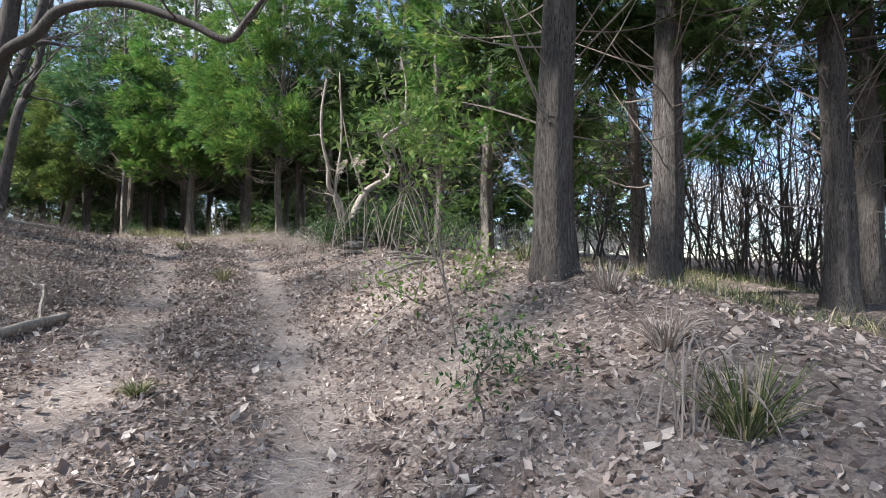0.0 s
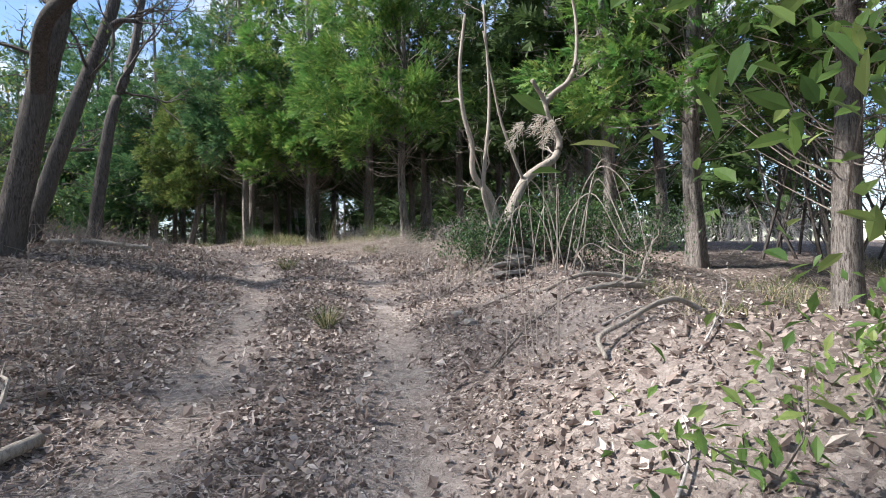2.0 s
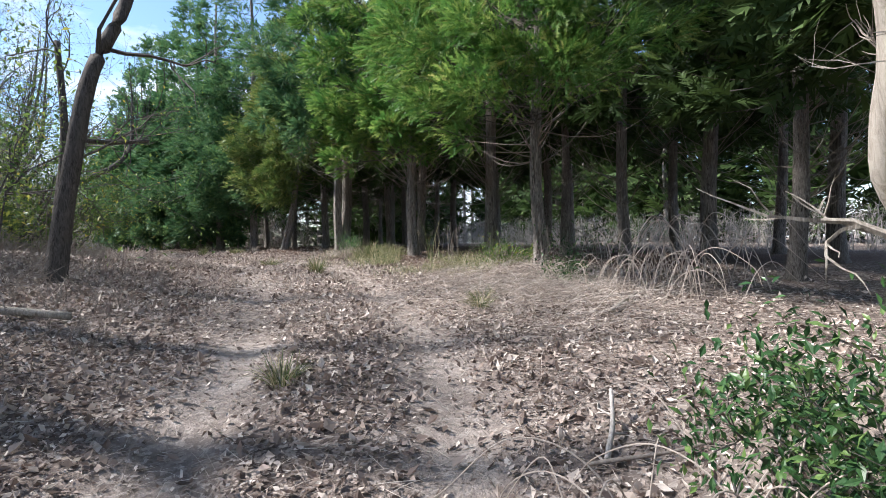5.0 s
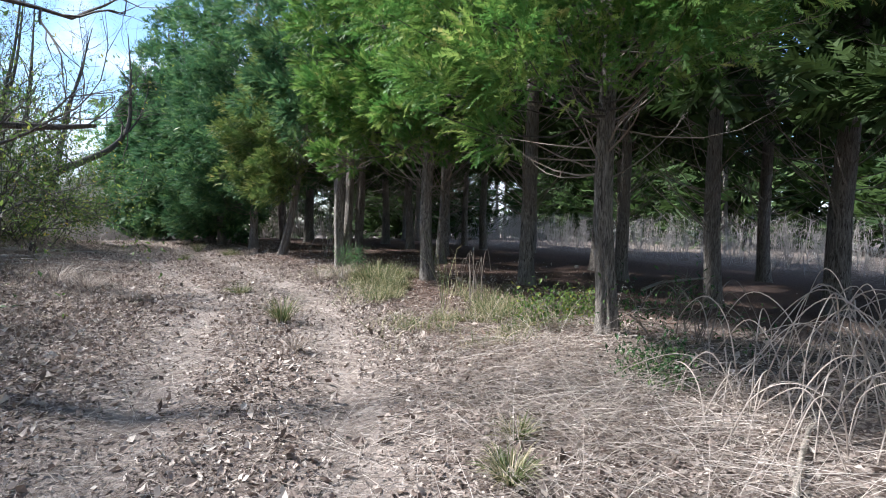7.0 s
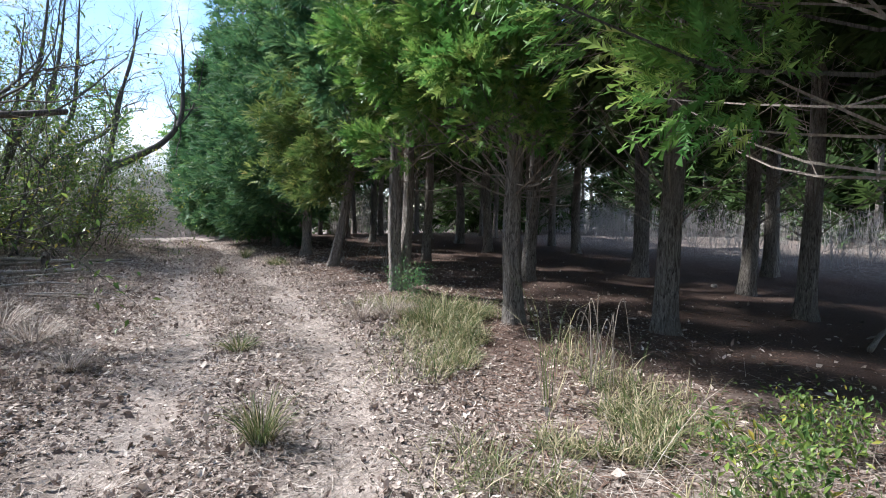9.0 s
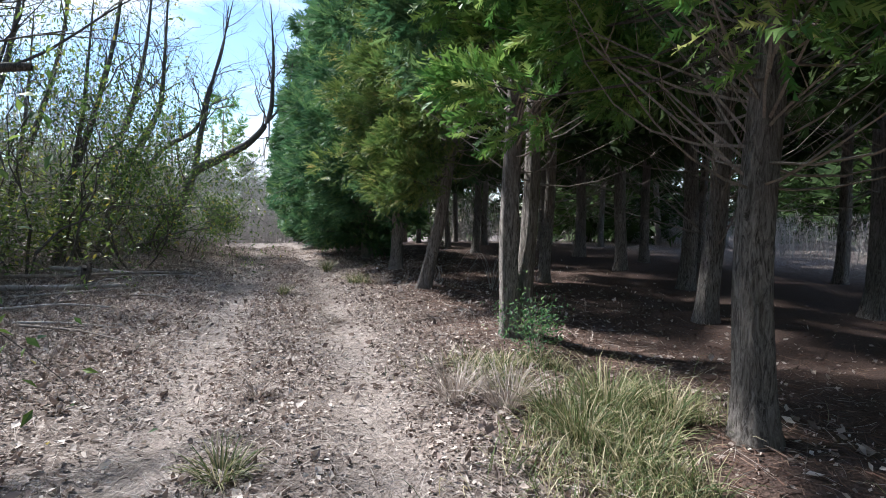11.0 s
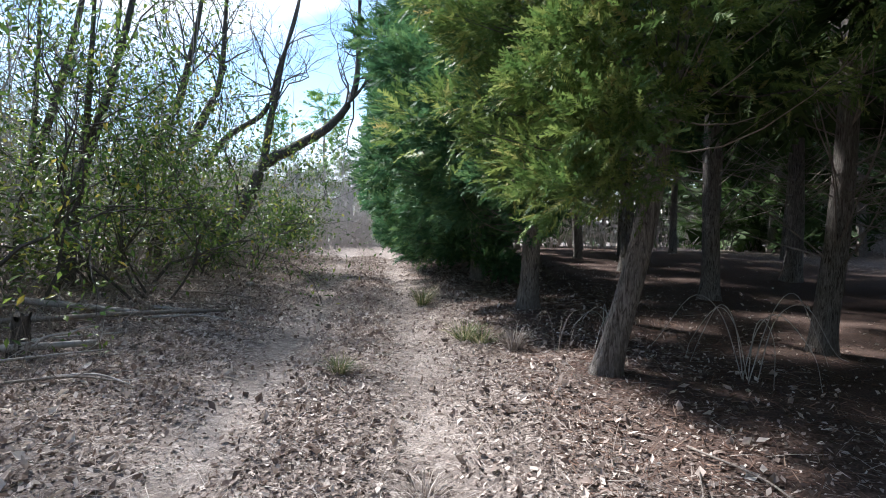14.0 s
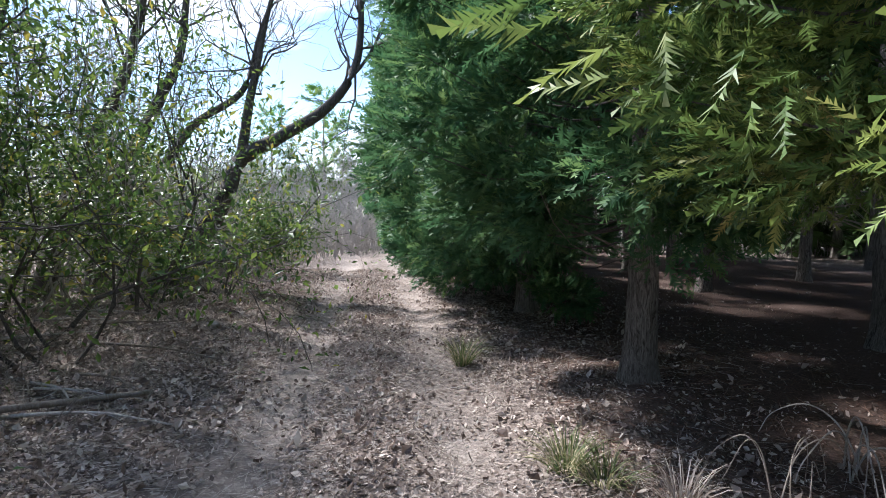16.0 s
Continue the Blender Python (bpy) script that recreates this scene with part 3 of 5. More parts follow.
def branching(b, start, way, length, radius, depth, r, spread_=0.55, tips=None, sides=6, up=0.12, kids=(2, 4)):
    """A crooked limb with smaller ones growing from it; the ends are kept in tips."""
    way = unit(way)
    n = 5 if depth > 0 else 4
    pts, d = [np.asarray(start, float)], way.copy()
    for i in range(n - 1):
        d = unit(d + r.normal(0, 0.26, 3) + np.array([0, 0, up * 0.5]))
        pts.append(pts[-1] + d * length / (n - 1))
    pts = np.array(pts)
    b.tube(pts, np.linspace(radius, radius * (0.5 if depth else 0.25), n), sides)
    if tips is not None and depth <= 1:
        tips.extend((pts[k], d) for k in range(1, n))
    if depth:
        for k in range(int(r.integers(*kids)) + 1):
            f = r.uniform(0.35, 1.0) if k else 1.0
            q = np.array([np.interp(f * (n - 1), np.arange(n), pts[:, m]) for m in range(3)])
            branching(b, q, d + r.normal(0, spread_, 3), length * r.uniform(0.5, 0.8), radius * 0.5, depth - 1, r, spread_, tips, max(3, sides - 1), up, kids)


def leafy(tips, r, per, size, near=0.18, shape=None):
    """Leaves round branch tips."""
    b = Build()
    P = np.repeat(np.array([p for p, _ in tips]), per, 0)
    D = np.repeat(np.array([d for _, d in tips]), per, 0)
    n = len(P)
    P = P + r.normal(0, near, (n, 3))
    D = D * 0.4 + r.normal(0, 0.6, (n, 3)) + np.array([0, 0, 0.05])
    S = size * r.uniform(0.6, 1.3, n)
    b.many(*(shape or SMALL_LEAF), P, frames_along(D, r.uniform(-0.9, 0.9, n)), np.stack([S, S, S], -1))
    return b


def limb_tree(name, lines, label, bark, category="tree", twigs=0, seed=0, leaves=0, leaf=BROAD, size=0.07, sides=9, group="", shape=None, reach=(0.6, 1.5)):
    """A tree from main lines (points, thick radius, thin radius), with fine twigs along the upper lines."""
    r = np.random.default_rng(seed)
    o = np.array(lines[0][0][0], float)
    ob = thing(name, tuple(o), label, category, group)
    tips = []
    for k, (pts, r0, r1) in enumerate(lines):
        b = Build()
        line = smooth_line(np.array(pts, float) - o, 6 * len(pts))
        if k == 0:
            line = np.vstack([line[:1] - [0, 0, 0.2], line])
        rad = np.linspace(r0, r1, len(line))
        if k == 0:
            rad = rad * (1 + 0.35 * np.exp(-np.clip(line[:, 2], 0, 9) / 0.2))
        b.tube(line, rad, sides, 0.035)
        part("trunk" if k == 0 else "limb", b, bark, ob, "", True)
        for _ in range(twigs):
            f = r.uniform(0.3 if k else 0.5, 1.0) * (len(line) - 1)
            i = int(f)
            d = unit(line[min(i + 1, len(line) - 1)] - line[i - 1])
            fine = Build()
            branching(fine, line[i], d * 0.6 + r.normal(0, 0.6, 3) + [0, 0, 0.3], r.uniform(*reach), min(max(0.004, rad[i] * 0.35), 0.03), 2, r, 0.5, tips, 4)
            tagged(part("branch", fine, bark, ob), kind="stuff")
    if leaves and tips:
        tagged(part("foliage", leafy(tips, r, leaves, size, 0.18, shape), leaf, ob), kind="stuff")
    return ob


# leaning trees on the rise beside the first stretch
limb_tree("leaning_tree", [([(-4.82, -4.05, -0.1), (-4.61, -4.2, 1.06), (-4.42, -4.36, 2.1), (-4.28, -4.47, 2.87), (-4.2, -4.55, 4.2)], 0.165, 0.11),
                           ([(-4.5, -4.3, 1.75), (-4.45, -5.1, 2.3), (-4.2, -5.65, 2.55), (-4.0, -5.95, 2.87), (-3.51, -6.54, 2.98), (-2.92, -7.25, 2.72), (-2.56, -7.67, 2.48), (-2.38, -7.9, 2.8), (-2.24, -8.08, 3.1)], 0.085, 0.035)],
          "dark rough-barked tree with a long arching bare limb", DARK_BARK, twigs=5, seed=3, leaves=1, size=0.08)
limb_tree("leaning_tree", [([(-4.65, -3.2, 0.0), (-4.3, -3.1, 1.2), (-3.92, -2.96, 2.46), (-3.6, -2.85, 3.5), (-3.3, -2.8, 5.0)], 0.12, 0.07),
                           ([(-3.68, -2.88, 3.2), (-3.5, -3.0, 3.35), (-3.25, -3.1, 3.36)], 0.05, 0.03)],
          "dark bare tree leaning over the leaf-strewn rise", DARK_BARK, twigs=5, seed=4)
limb_tree("leaning_tree", [([(-3.75, -1.35, 0.1), (-3.6, -1.25, 1.3), (-3.4, -1.1, 2.5), (-3.05, -0.75, 3.6), (-2.8, -0.6, 5.2)], 0.11, 0.06)],
          "slender dark tree leaning beside the track", DARK_BARK, twigs=7, seed=5)

# the big bent tree where the track narrows
limb_tree("bent_tree", [([(-8.46, 15.31, 0.35), (-7.75, 15.47, 1.16), (-7.25, 15.62, 2.04), (-7.01, 15.71, 2.67), (-6.25, 15.87, 3.13), (-5.44, 16.04, 3.66), (-4.94, 16.18, 4.44), (-4.86, 16.28, 5.63), (-4.87, 16.34, 6.6), (-4.95, 16.4, 7.8)], 0.2, 0.012),
                        ([(-7.01, 15.71, 2.6), (-6.87, 15.8, 3.65), (-6.73, 15.87, 4.37), (-6.59, 15.96, 5.2), (-6.3, 16.08, 6.4), (-6.0, 16.2, 7.8)], 0.1, 0.012),
                        ([(-8.3, 15.4, 2.6), (-7.84, 15.61, 3.33), (-6.98, 15.8, 3.96), (-6.69, 15.93, 5.0), (-6.29, 16.04, 6.2), (-6.1, 16.1, 7.6)], 0.085, 0.012),
                        ([(-5.2, 16.1, 4.0), (-4.7, 16.2, 4.6), (-4.4, 16.3, 5.4), (-4.2, 16.4, 6.6)], 0.04, 0.008)],
          "large dark bent tree with bare upswept limbs", DARK_BARK, twigs=13, seed=6, leaves=0, sides=10)
limb_tree("bare_tree", [([(-8.9, 14.3, 0.35), (-8.51, 14.5, 2.15), (-7.89, 14.71, 3.56), (-7.53, 14.83, 4.41), (-7.4, 14.91, 6.0), (-7.3, 15.0, 8.0)], 0.15, 0.015)],
          "dark curving bare tree in the thicket", DARK_BARK, twigs=14, seed=7, leaves=1, size=0.07)
limb_tree("bare_tree", [([(-9.2, 13.6, 0.35), (-8.75, 13.97, 2.39), (-8.16, 14.16, 3.64), (-7.91, 14.26, 4.53), (-7.6, 14.34, 6.0), (-7.4, 14.4, 8.0)], 0.15, 0.015)],
          "dark curving bare tree in the thicket", DARK_BARK, twigs=14, seed=8, leaves=1, size=0.07)

for n, (x, y, dx, dy) in enumerate(((-7.8, 11.0, 1.3, 0.6), (-8.9, 9.8, 1.0, 0.9), (-9.6, 11.8, 1.6, 0.4), (-10.6, 8.6, 1.4, 0.8), (-7.9, 7.6, 0.6, 0.9), (-9.9, 5.4, 0.9, 0.3))):
    z = gz(x, y)
    limb_tree("bare_tree", [([(x, y, z), (x + 0.15 * dx, y + 0.2 * dy, z + 1.6), (x + 0.5 * dx, y + 0.5 * dy, z + 3.2), (x + 0.8 * dx, y + 0.8 * dy, z + 5.0), (x + dx, y + dy, z + 7.5)], 0.11, 0.015),
                            ([(x + 0.2 * dx, y + 0.25 * dy, z + 1.9), (x + 0.2 * dx + 0.5, y - 0.2, z + 3.4), (x + 0.2 * dx + 0.8, y - 0.3, z + 5.4)], 0.06, 0.01)],
              "dark leaning tree with fine bare twigs in the thicket", DARK_BARK, twigs=6, seed=170 + n, leaves=1, size=0.08, sides=8, group="thicket trees")

# snapped dead stem with a broken limb beside the second stretch
limb_tree("dead_tree", [([(-4.7, 2.9, 0.1), (-4.6, 3.0, 1.2), (-4.5, 3.1, 2.6), (-4.6, 3.2, 4.2)], 0.1, 0.05), ([(-4.5, 3.1, 2.45), (-3.8, 3.75, 2.55), (-3.28, 4.17, 2.68)], 0.05, 0.035)],
          "dead tree with one snapped bare limb", DARK_BARK, twigs=6, seed=9, leaves=1)

# bleached dead clump on the mound
limb_tree("dead_clump", [([(-0.33, -7.62, -0.12), (-0.33, -7.65, 0.12), (-0.25, -7.65, 0.34), (-0.04, -7.65, 0.67), (0.2, -7.65, 0.84), (0.52, -7.65, 1.02), (0.6, -7.65, 1.25), (0.4, -7.65, 1.52), (0.35, -7.65, 1.68), (0.14, -7.65, 1.9)], 0.075, 0.022),
                         ([(0.36, -7.65, 1.66), (0.5, -7.68, 1.8), (0.74, -7.7, 1.98), (0.9, -7.7, 2.3), (0.93, -7.68, 2.85), (0.8, -7.66, 3.3)], 0.04, 0.014),
                         ([(0.74, -7.7, 1.98), (0.95, -7.72, 2.06), (1.22, -7.7, 2.24)], 0.018, 0.006),
                         ([(-0.42, -7.62, -0.12), (-0.44, -7.65, 0.11), (-0.57, -7.65, 0.49), (-0.77, -7.62, 0.72), (-0.81, -7.65, 1.03), (-0.92, -7.65, 1.35), (-0.97, -7.66, 1.8), (-0.9, -7.68, 2.4)], 0.05, 0.014),
                         ([(-0.4, -7.6, -0.1), (-0.55, -7.62, 0.3), (-0.67, -7.66, 0.54), (-0.66, -7.68, 0.85), (-0.59, -7.68, 1.31), (-0.56, -7.66, 1.8), (-0.6, -7.64, 2.6)], 0.036, 0.01),
                         ([(-0.04, -7.66, 0.68), (-0.22, -7.66, 1.0), (-0.38, -7.66, 1.33), (-0.5, -7.66, 1.75), (-0.62, -7.65, 2.3)], 0.022, 0.007),
                         ([(-0.55, -7.62, 0.45), (-0.75, -7.68, 0.8), (-0.95, -7.72, 1.15)], 0.01, 0.004)],
          "bleached bare clump of crooked dead stems", PALE_BARK, "dead tree", 4, 12, sides=10, reach=(0.12, 0.3))


# ---------------------------------------------------------------- saplings and bushes
def bush(name, at_, label, height, radius, stems, leaves_per, size, leaf, seed, bark=TWIG, depth=2, group=""):
    r = np.random.default_rng(seed)
    x, y = at_
    ob = thing(name, (x, y, gz(x, y)), label, "bush" if name != "sapling" else "sapling", group)
    tips = []
    for k in range(stems):
        wood = Build()
        a = r.uniform(0, 2 * math.pi)
        o = radius * r.uniform(0.05, 0.4)
        d = np.array([math.cos(a) * radius / height, math.sin(a) * radius / height, 1.0]) * r.uniform(0.2, 1.1, 3)
        branching(wood, (math.cos(a) * o, math.sin(a) * o, -0.08), d + [0, 0, 0.3], height * r.uniform(0.45, 0.65), 0.006 + 0.006 * height, depth, r, 0.6, tips, 4)
        tagged(part("stem", wood, bark, ob), kind="stuff")
    if leaves_per:
        tagged(part("foliage", leafy(tips, r, leaves_per, size, 0.1 * height ** 0.5), leaf, ob), kind="stuff")
    return ob


THICKET = "saplings in the roadside thicket"
for n, (x, y, h, lv) in enumerate(((-6.9, 9.0, 3.8, 4), (-6.15, 10.9, 2.6, 5), (-7.2, 11.3, 4.2, 5), (-7.3, 13.2, 3.6, 5), (-6.7, 14.6, 1.8, 5), (-8.8, 12.2, 4.6, 3), (-8.2, 9.2, 4.6, 3),
                                   (-7.0, 5.2, 4.2, 2), (-5.4, 0.6, 3.2, 2), (-6.4, -1.6, 3.6, 2), (-6.8, 2.6, 4.2, 2), (-9.6, 16.6, 4.0, 3), (-9.0, 18.6, 2.6, 3))):
    bush("sapling", (x, y), "slender sapling with sparse yellow-green leaves", h, 0.45 * h, 4, lv, 0.095, BROAD, 100 + n, DARK_BARK, 3, THICKET)
limb_tree("sapling", [([(-3.22, -12.19, -1.2), (-3.28, -12.12, -0.7), (-3.42, -12.0, -0.2), (-3.55, -11.9, 0.3), (-3.68, -11.8, 0.9)], 0.009, 0.003), ([(-3.28, -12.12, -0.7), (-3.28, -11.98, 0.0), (-3.36, -11.86, 0.5)], 0.007, 0.003),
                      ([(-3.4, -12.02, -0.3), (-3.6, -12.0, 0.05), (-3.74, -12.0, 0.35)], 0.006, 0.003)],
          "young sapling with large glossy green leaves on the bank", TWIG, "sapling", 6, 131, 1, SAPLING, 0.062, 6, "", LEAF, (0.14, 0.26))
bush("sapling", (-2.4, -11.35), "thin young sapling with fresh green leaves", 0.75, 0.35, 3, 3, 0.07, SAPLING, 132)
# leafy backdrop; the out-of-view trees are added to shade the first stretch
for n, (x, y, h) in enumerate(((-8.6, -6.0, 8.5), (-9.6, -9.0, 9.5), (-7.6, -2.4, 6.5), (-9.4, 1.2, 6.5), (-11.5, -4.5, 8.5), (-8.4, -11.4, 9.0), (-11.0, -12.0, 10.0))):
    z = gz(x, y)
    limb_tree("evergreen_tree", [([(x, y, z), (x + 0.2, y, z + 0.3 * h), (x + 0.1, y + 0.3, z + 0.65 * h), (x + 0.5, y + 0.2, z + h)], 0.13, 0.02), ([(x + 0.2, y, z + 0.35 * h), (x + 1.0, y + 0.5, z + 0.6 * h), (x + 1.5, y + 0.7, z + 0.8 * h)], 0.06, 0.01),
                                 ([(x + 0.2, y, z + 0.3 * h), (x - 0.6, y - 0.8, z + 0.55 * h), (x - 0.9, y - 1.3, z + 0.75 * h)], 0.06, 0.01)],
              "leafy tree behind the rise, added as backdrop and to shade the track", DARK_BARK, "tree", 9, 160 + n, 2, BROAD, 0.14, 7, "thicket trees")
IVYB = "low dark evergreen bush on the mound"
for n, (x, y, h, w) in enumerate(((-0.45, -7.45, 0.5, 0.55), (-0.1, -7.75, 0.6, 0.6), (0.4, -7.8, 0.9, 0.7), (0.95, -8.2, 0.9, 0.9), (1.7, -7.6, 0.9, 0.9))):
    bush("evergreen_bush", (x, y), IVYB, h, w, 9, 6, 0.045, IVY, 140 + n, TWIG, 2, "bushes on the mound")
bush("evergreen_bush", (-3.8, -12.9), "small blue-green bush on the bare bank", 0.6, 0.5, 5, 2, 0.05, IVY, 150)
bush("evergreen_bush", (1.95, -1.15), "green-leaved bush round a cedar's foot", 0.6, 0.5, 5, 3, 0.055, BROAD, 151)
bush("evergreen_bush", (2.8, -2.1), "sprawling half-bare bush beside a cedar", 0.8, 0.8, 5, 2, 0.055, IVY, 152)
bush("evergreen_bush", (1.75, -2.75), "small low green bush in dry grass", 0.35, 0.4, 5, 4, 0.045, IVY, 153)
bush("evergreen_bush", (2.6, -0.75), "glossy green shrub at the verge", 0.4, 0.35, 5, 4, 0.045, BROAD, 154)
bush("cedar_seedling", (0.98, 4.62), "small feathery cedar seedling beside a trunk", 0.6, 0.25, 4, 4, 0.045, CEDAR_BLUE, 155)


# ---------------------------------------------------------------- grasses
def tuft(at_, label, blades, height, width, mat, seed, name="grass_tuft", group="tufts on the track"):
    r = np.random.default_rng(seed)
    x, y = at_
    ob = thing(name, (x, y, gz(x, y)), label, "grass", group)
    b = Build()
    a = r.uniform(0, 2 * math.pi, blades)
    rad = np.sqrt(r.uniform(0, 1, blades)) * width * 0.3
    P = np.stack([np.cos(a) * rad, np.sin(a) * rad, np.full(blades, -0.01)], -1)
    D = np.stack([np.cos(a) * width * r.uniform(0.2, 1.2, blades), np.sin(a) * width * r.uniform(0.2, 1.2, blades), height * r.uniform(0.5, 1.2, blades)], -1)
    L = height * r.uniform(0.7, 1.4, blades)
    b.many(*BLADE, P, frames_along(D, r.normal(0, 0.4, blades)), np.stack([L, np.full(blades, 0.28) + 0 * L, L * 1.6], -1))
    tagged(part("blade_clump", b, mat, ob), kind="stuff")
    return ob


GREEN_T, DRY_T = "tuft of green sedge in leaf litter", "tuft of dry straw-coloured grass"
for n, (x, y, h, w, g) in enumerate(((-2.45, -7.48, 0.22, 0.2, 1), (-1.81, -4.91, 0.2, 0.25, 1), (-0.64, 0.24, 0.3, 0.25, 1), (-0.6, -1.0, 0.15, 0.15, 0), (-1.25, 6.47, 0.15, 0.2, 0), (-2.36, 8.23, 0.18, 0.18, 1),
                                     (-2.35, 11.79, 0.3, 0.25, 1), (-1.25, 9.55, 0.22, 0.3, 1), (-0.9, 9.3, 0.25, 0.2, 0), (0.5, -3.2, 0.16, 0.16, 1),                                      (0.55, 3.3, 0.35, 0.35, 0), (1.15, 3.0, 0.4, 0.35, 1), (0.9, 2.7, 0.35, 0.3, 1), (1.5, 2.9, 0.3, 0.3, 1), (-1.5, -11.7, 0.25, 0.25, 1), (-2.3, -12.9, 0.25, 0.25, 0), (-1.3, 3.6, 0.15, 0.2, 0))):
    tuft((x, y), GREEN_T if g else DRY_T, 170 if h > 0.25 else 110, h, w, GRASS if g else STRAW, 200 + n)
tuft((1.35, 0.35), "tall bamboo-grass sprig among verge grass", 18, 0.9, 0.25, GRASS, 244, "reed_grass", "reed clumps")


def verge():
    """Long soft grass along the cedar row."""
    b, r = Build(), np.random.default_rng(77)
    n = 26000
    y = r.uniform(-1.6, 4.4, n)
    u = r.normal(2.2, 0.4, n)
    x = np.interp(y, _FINE[:, 1], _FINE[:, 0]) + u
    keep = (wave_noise(x, y, 2.2, 9) + 0.5 * wave_noise(x, y, 7.0, 10) > -0.05) & (r.random(n) < np.clip((y + 1.7) / 1.2, 0.1, 1)) & (r.random(n) < 1 - 0.25 * np.clip(y - 2.5, 0, 4))
    x, y = x[keep], y[keep]
    n = len(x)
    D = np.stack([r.normal(0, 0.6, n), r.normal(0, 0.6, n), r.uniform(0.3, 1.0, n)], -1)
    L = r.uniform(0.07, 0.3, n) * (1 + 0.35 * wave_noise(x, y, 5.0, 12).clip(-1, 1))
    b.many(*BLADE, np.stack([x, y, ground_z(x, y) - 0.01], -1), frames_along(D, r.normal(0, 0.4, n)), np.stack([L, np.full(n, 0.26), L * 1.5], -1))
    stuff("verge_grass", b, GRASS, "soft green and straw grass along the verge", "grass")


verge()


def bank_grass():
    b, r = Build(), np.random.default_rng(78)
    n = 16000
    x, y = r.uniform(-1.5, 7, n), r.uniform(-16, -9, n)
    keep = (wave_noise(x, y, 1.6, 19) > 0.1) & (on_track(x, y)[1] > 2.9)
    x, y = x[keep], y[keep]
    n = len(x)
    D = np.stack([r.normal(0, 0.6, n), r.normal(0, 0.6, n), r.uniform(0.4, 1.0, n)], -1)
    L = r.uniform(0.08, 0.25, n)
    b.many(*BLADE, np.stack([x, y, ground_z(x, y) - 0.01], -1), frames_along(D, r.normal(0, 0.4, n)), np.stack([L, np.full(n, 0.3), L * 1.5], -1))
    stuff("bank_grass", b, GRASS, "short green grass under the bank trees", "grass")


bank_grass()


# ---------------------------------------------------------------- litter on the ground
def near_points(n, seed, wide=1.0, back=-16.3, front=20.0, dense=7.0):
    r = np.random.default_rng(seed)
    y = r.uniform(back, front, n)
    u = r.normal(0, 2.6 * wide, n)
    return np.interp(y, _FINE[:, 1], _FINE[:, 0]) + u, y, r


def litter():
    x, y, r = near_points(210000, 301, 1.05)
    wide = r.random(len(x)) < 0.36
    x = np.where(wide, np.interp(y, _FINE[:, 1], _FINE[:, 0]) + r.normal(-2.5, 3.2, len(x)), x)
    s, u, z, my = on_track(x, y)
    rut = np.exp(-((np.abs(u) - 0.68) / 0.3) ** 2)
    duff = (u > 1.8) & (my > -1.5)
    keep = (r.random(len(x)) > np.where(my < -4, 0.9, 0.82) * rut) & (r.random(len(x)) < np.where((my > -4) & (np.abs(u) < 1.3), 0.6, 1.0)) & (r.random(len(x)) > 0.75 * duff) & (wave_noise(x, y, 2.5, 31) + r.normal(0, 0.5, len(x)) > -0.9)
    x, y = x[keep], y[keep]
    n = len(x)
    S = np.minimum(0.03 * np.exp(r.normal(0.2, 0.42, n)) * np.where(r.random(n) < 0.05, 1.7, 1.0), 0.09)
    D = np.stack([r.normal(0, 1, n), r.normal(0, 1, n), r.normal(0.12, 0.5, n)], -1)
    b = Build()
    b.many(*DRY_LEAF, np.stack([x, y, ground_z(x, y) + r.uniform(0, 0.02, n)], -1), frames_along(D, r.normal(0, 0.7, n)), np.stack([S, S * r.uniform(0.5, 1.1, n), S * r.uniform(0.3, 1.9, n)], -1))
    x, y, r = near_points(300000, 305, 0.72)
    rut = np.exp(-((np.abs(on_track(x, y)[1]) - 0.68) / 0.32) ** 2)
    keep = (r.random(len(x)) > np.where(y < -4, 0.85, 0.75) * rut) & (wave_noise(x, y, 3.1, 37) + r.normal(0, 0.6, len(x)) > -0.4)
    x, y = x[keep], y[keep]
    n = len(x)
    S = 0.016 * np.exp(r.normal(0.2, 0.35, n))
    D = np.stack([r.normal(0, 1, n), r.normal(0, 1, n), r.normal(0.05, 0.5, n)], -1)
    b.many(*CHIP, np.stack([x, y, ground_z(x, y) + r.uniform(0, 0.012, n)], -1), frames_along(D, r.normal(0, 0.7, n)), np.stack([S * r.uniform(0.9, 2.0, n), S, S], -1))
    stuff("leaf_litter", b, LITTER, "curled brown and tan dead leaves", "leaf litter")


litter()


def straw():
    x, y, r = near_points(85000, 302, 0.7)
    keep = wave_noise(x, y, 1.7, 33) + r.normal(0, 0.5, len(x)) + 0.55 * np.clip((y + 5) / 3, 0, 1) > 0.2
    x, y = x[keep], y[keep]
    n = len(x)
    L = r.uniform(0.06, 0.3, n)
    D = np.stack([r.normal(0, 1, n), r.normal(0, 1, n), r.normal(0.06, 0.12, n)], -1)
    b = Build()
    b.many(*BLADE, np.stack([x, y, ground_z(x, y) + r.uniform(0.004, 0.02, n)], -1), frames_along(D, r.normal(0, 1, n)), np.stack([L, np.full(n, 0.11), L * 0.7], -1))
    stuff("straw_litter", b, STRAW, "flattened pale straw and grass stalks", "straw")


straw()


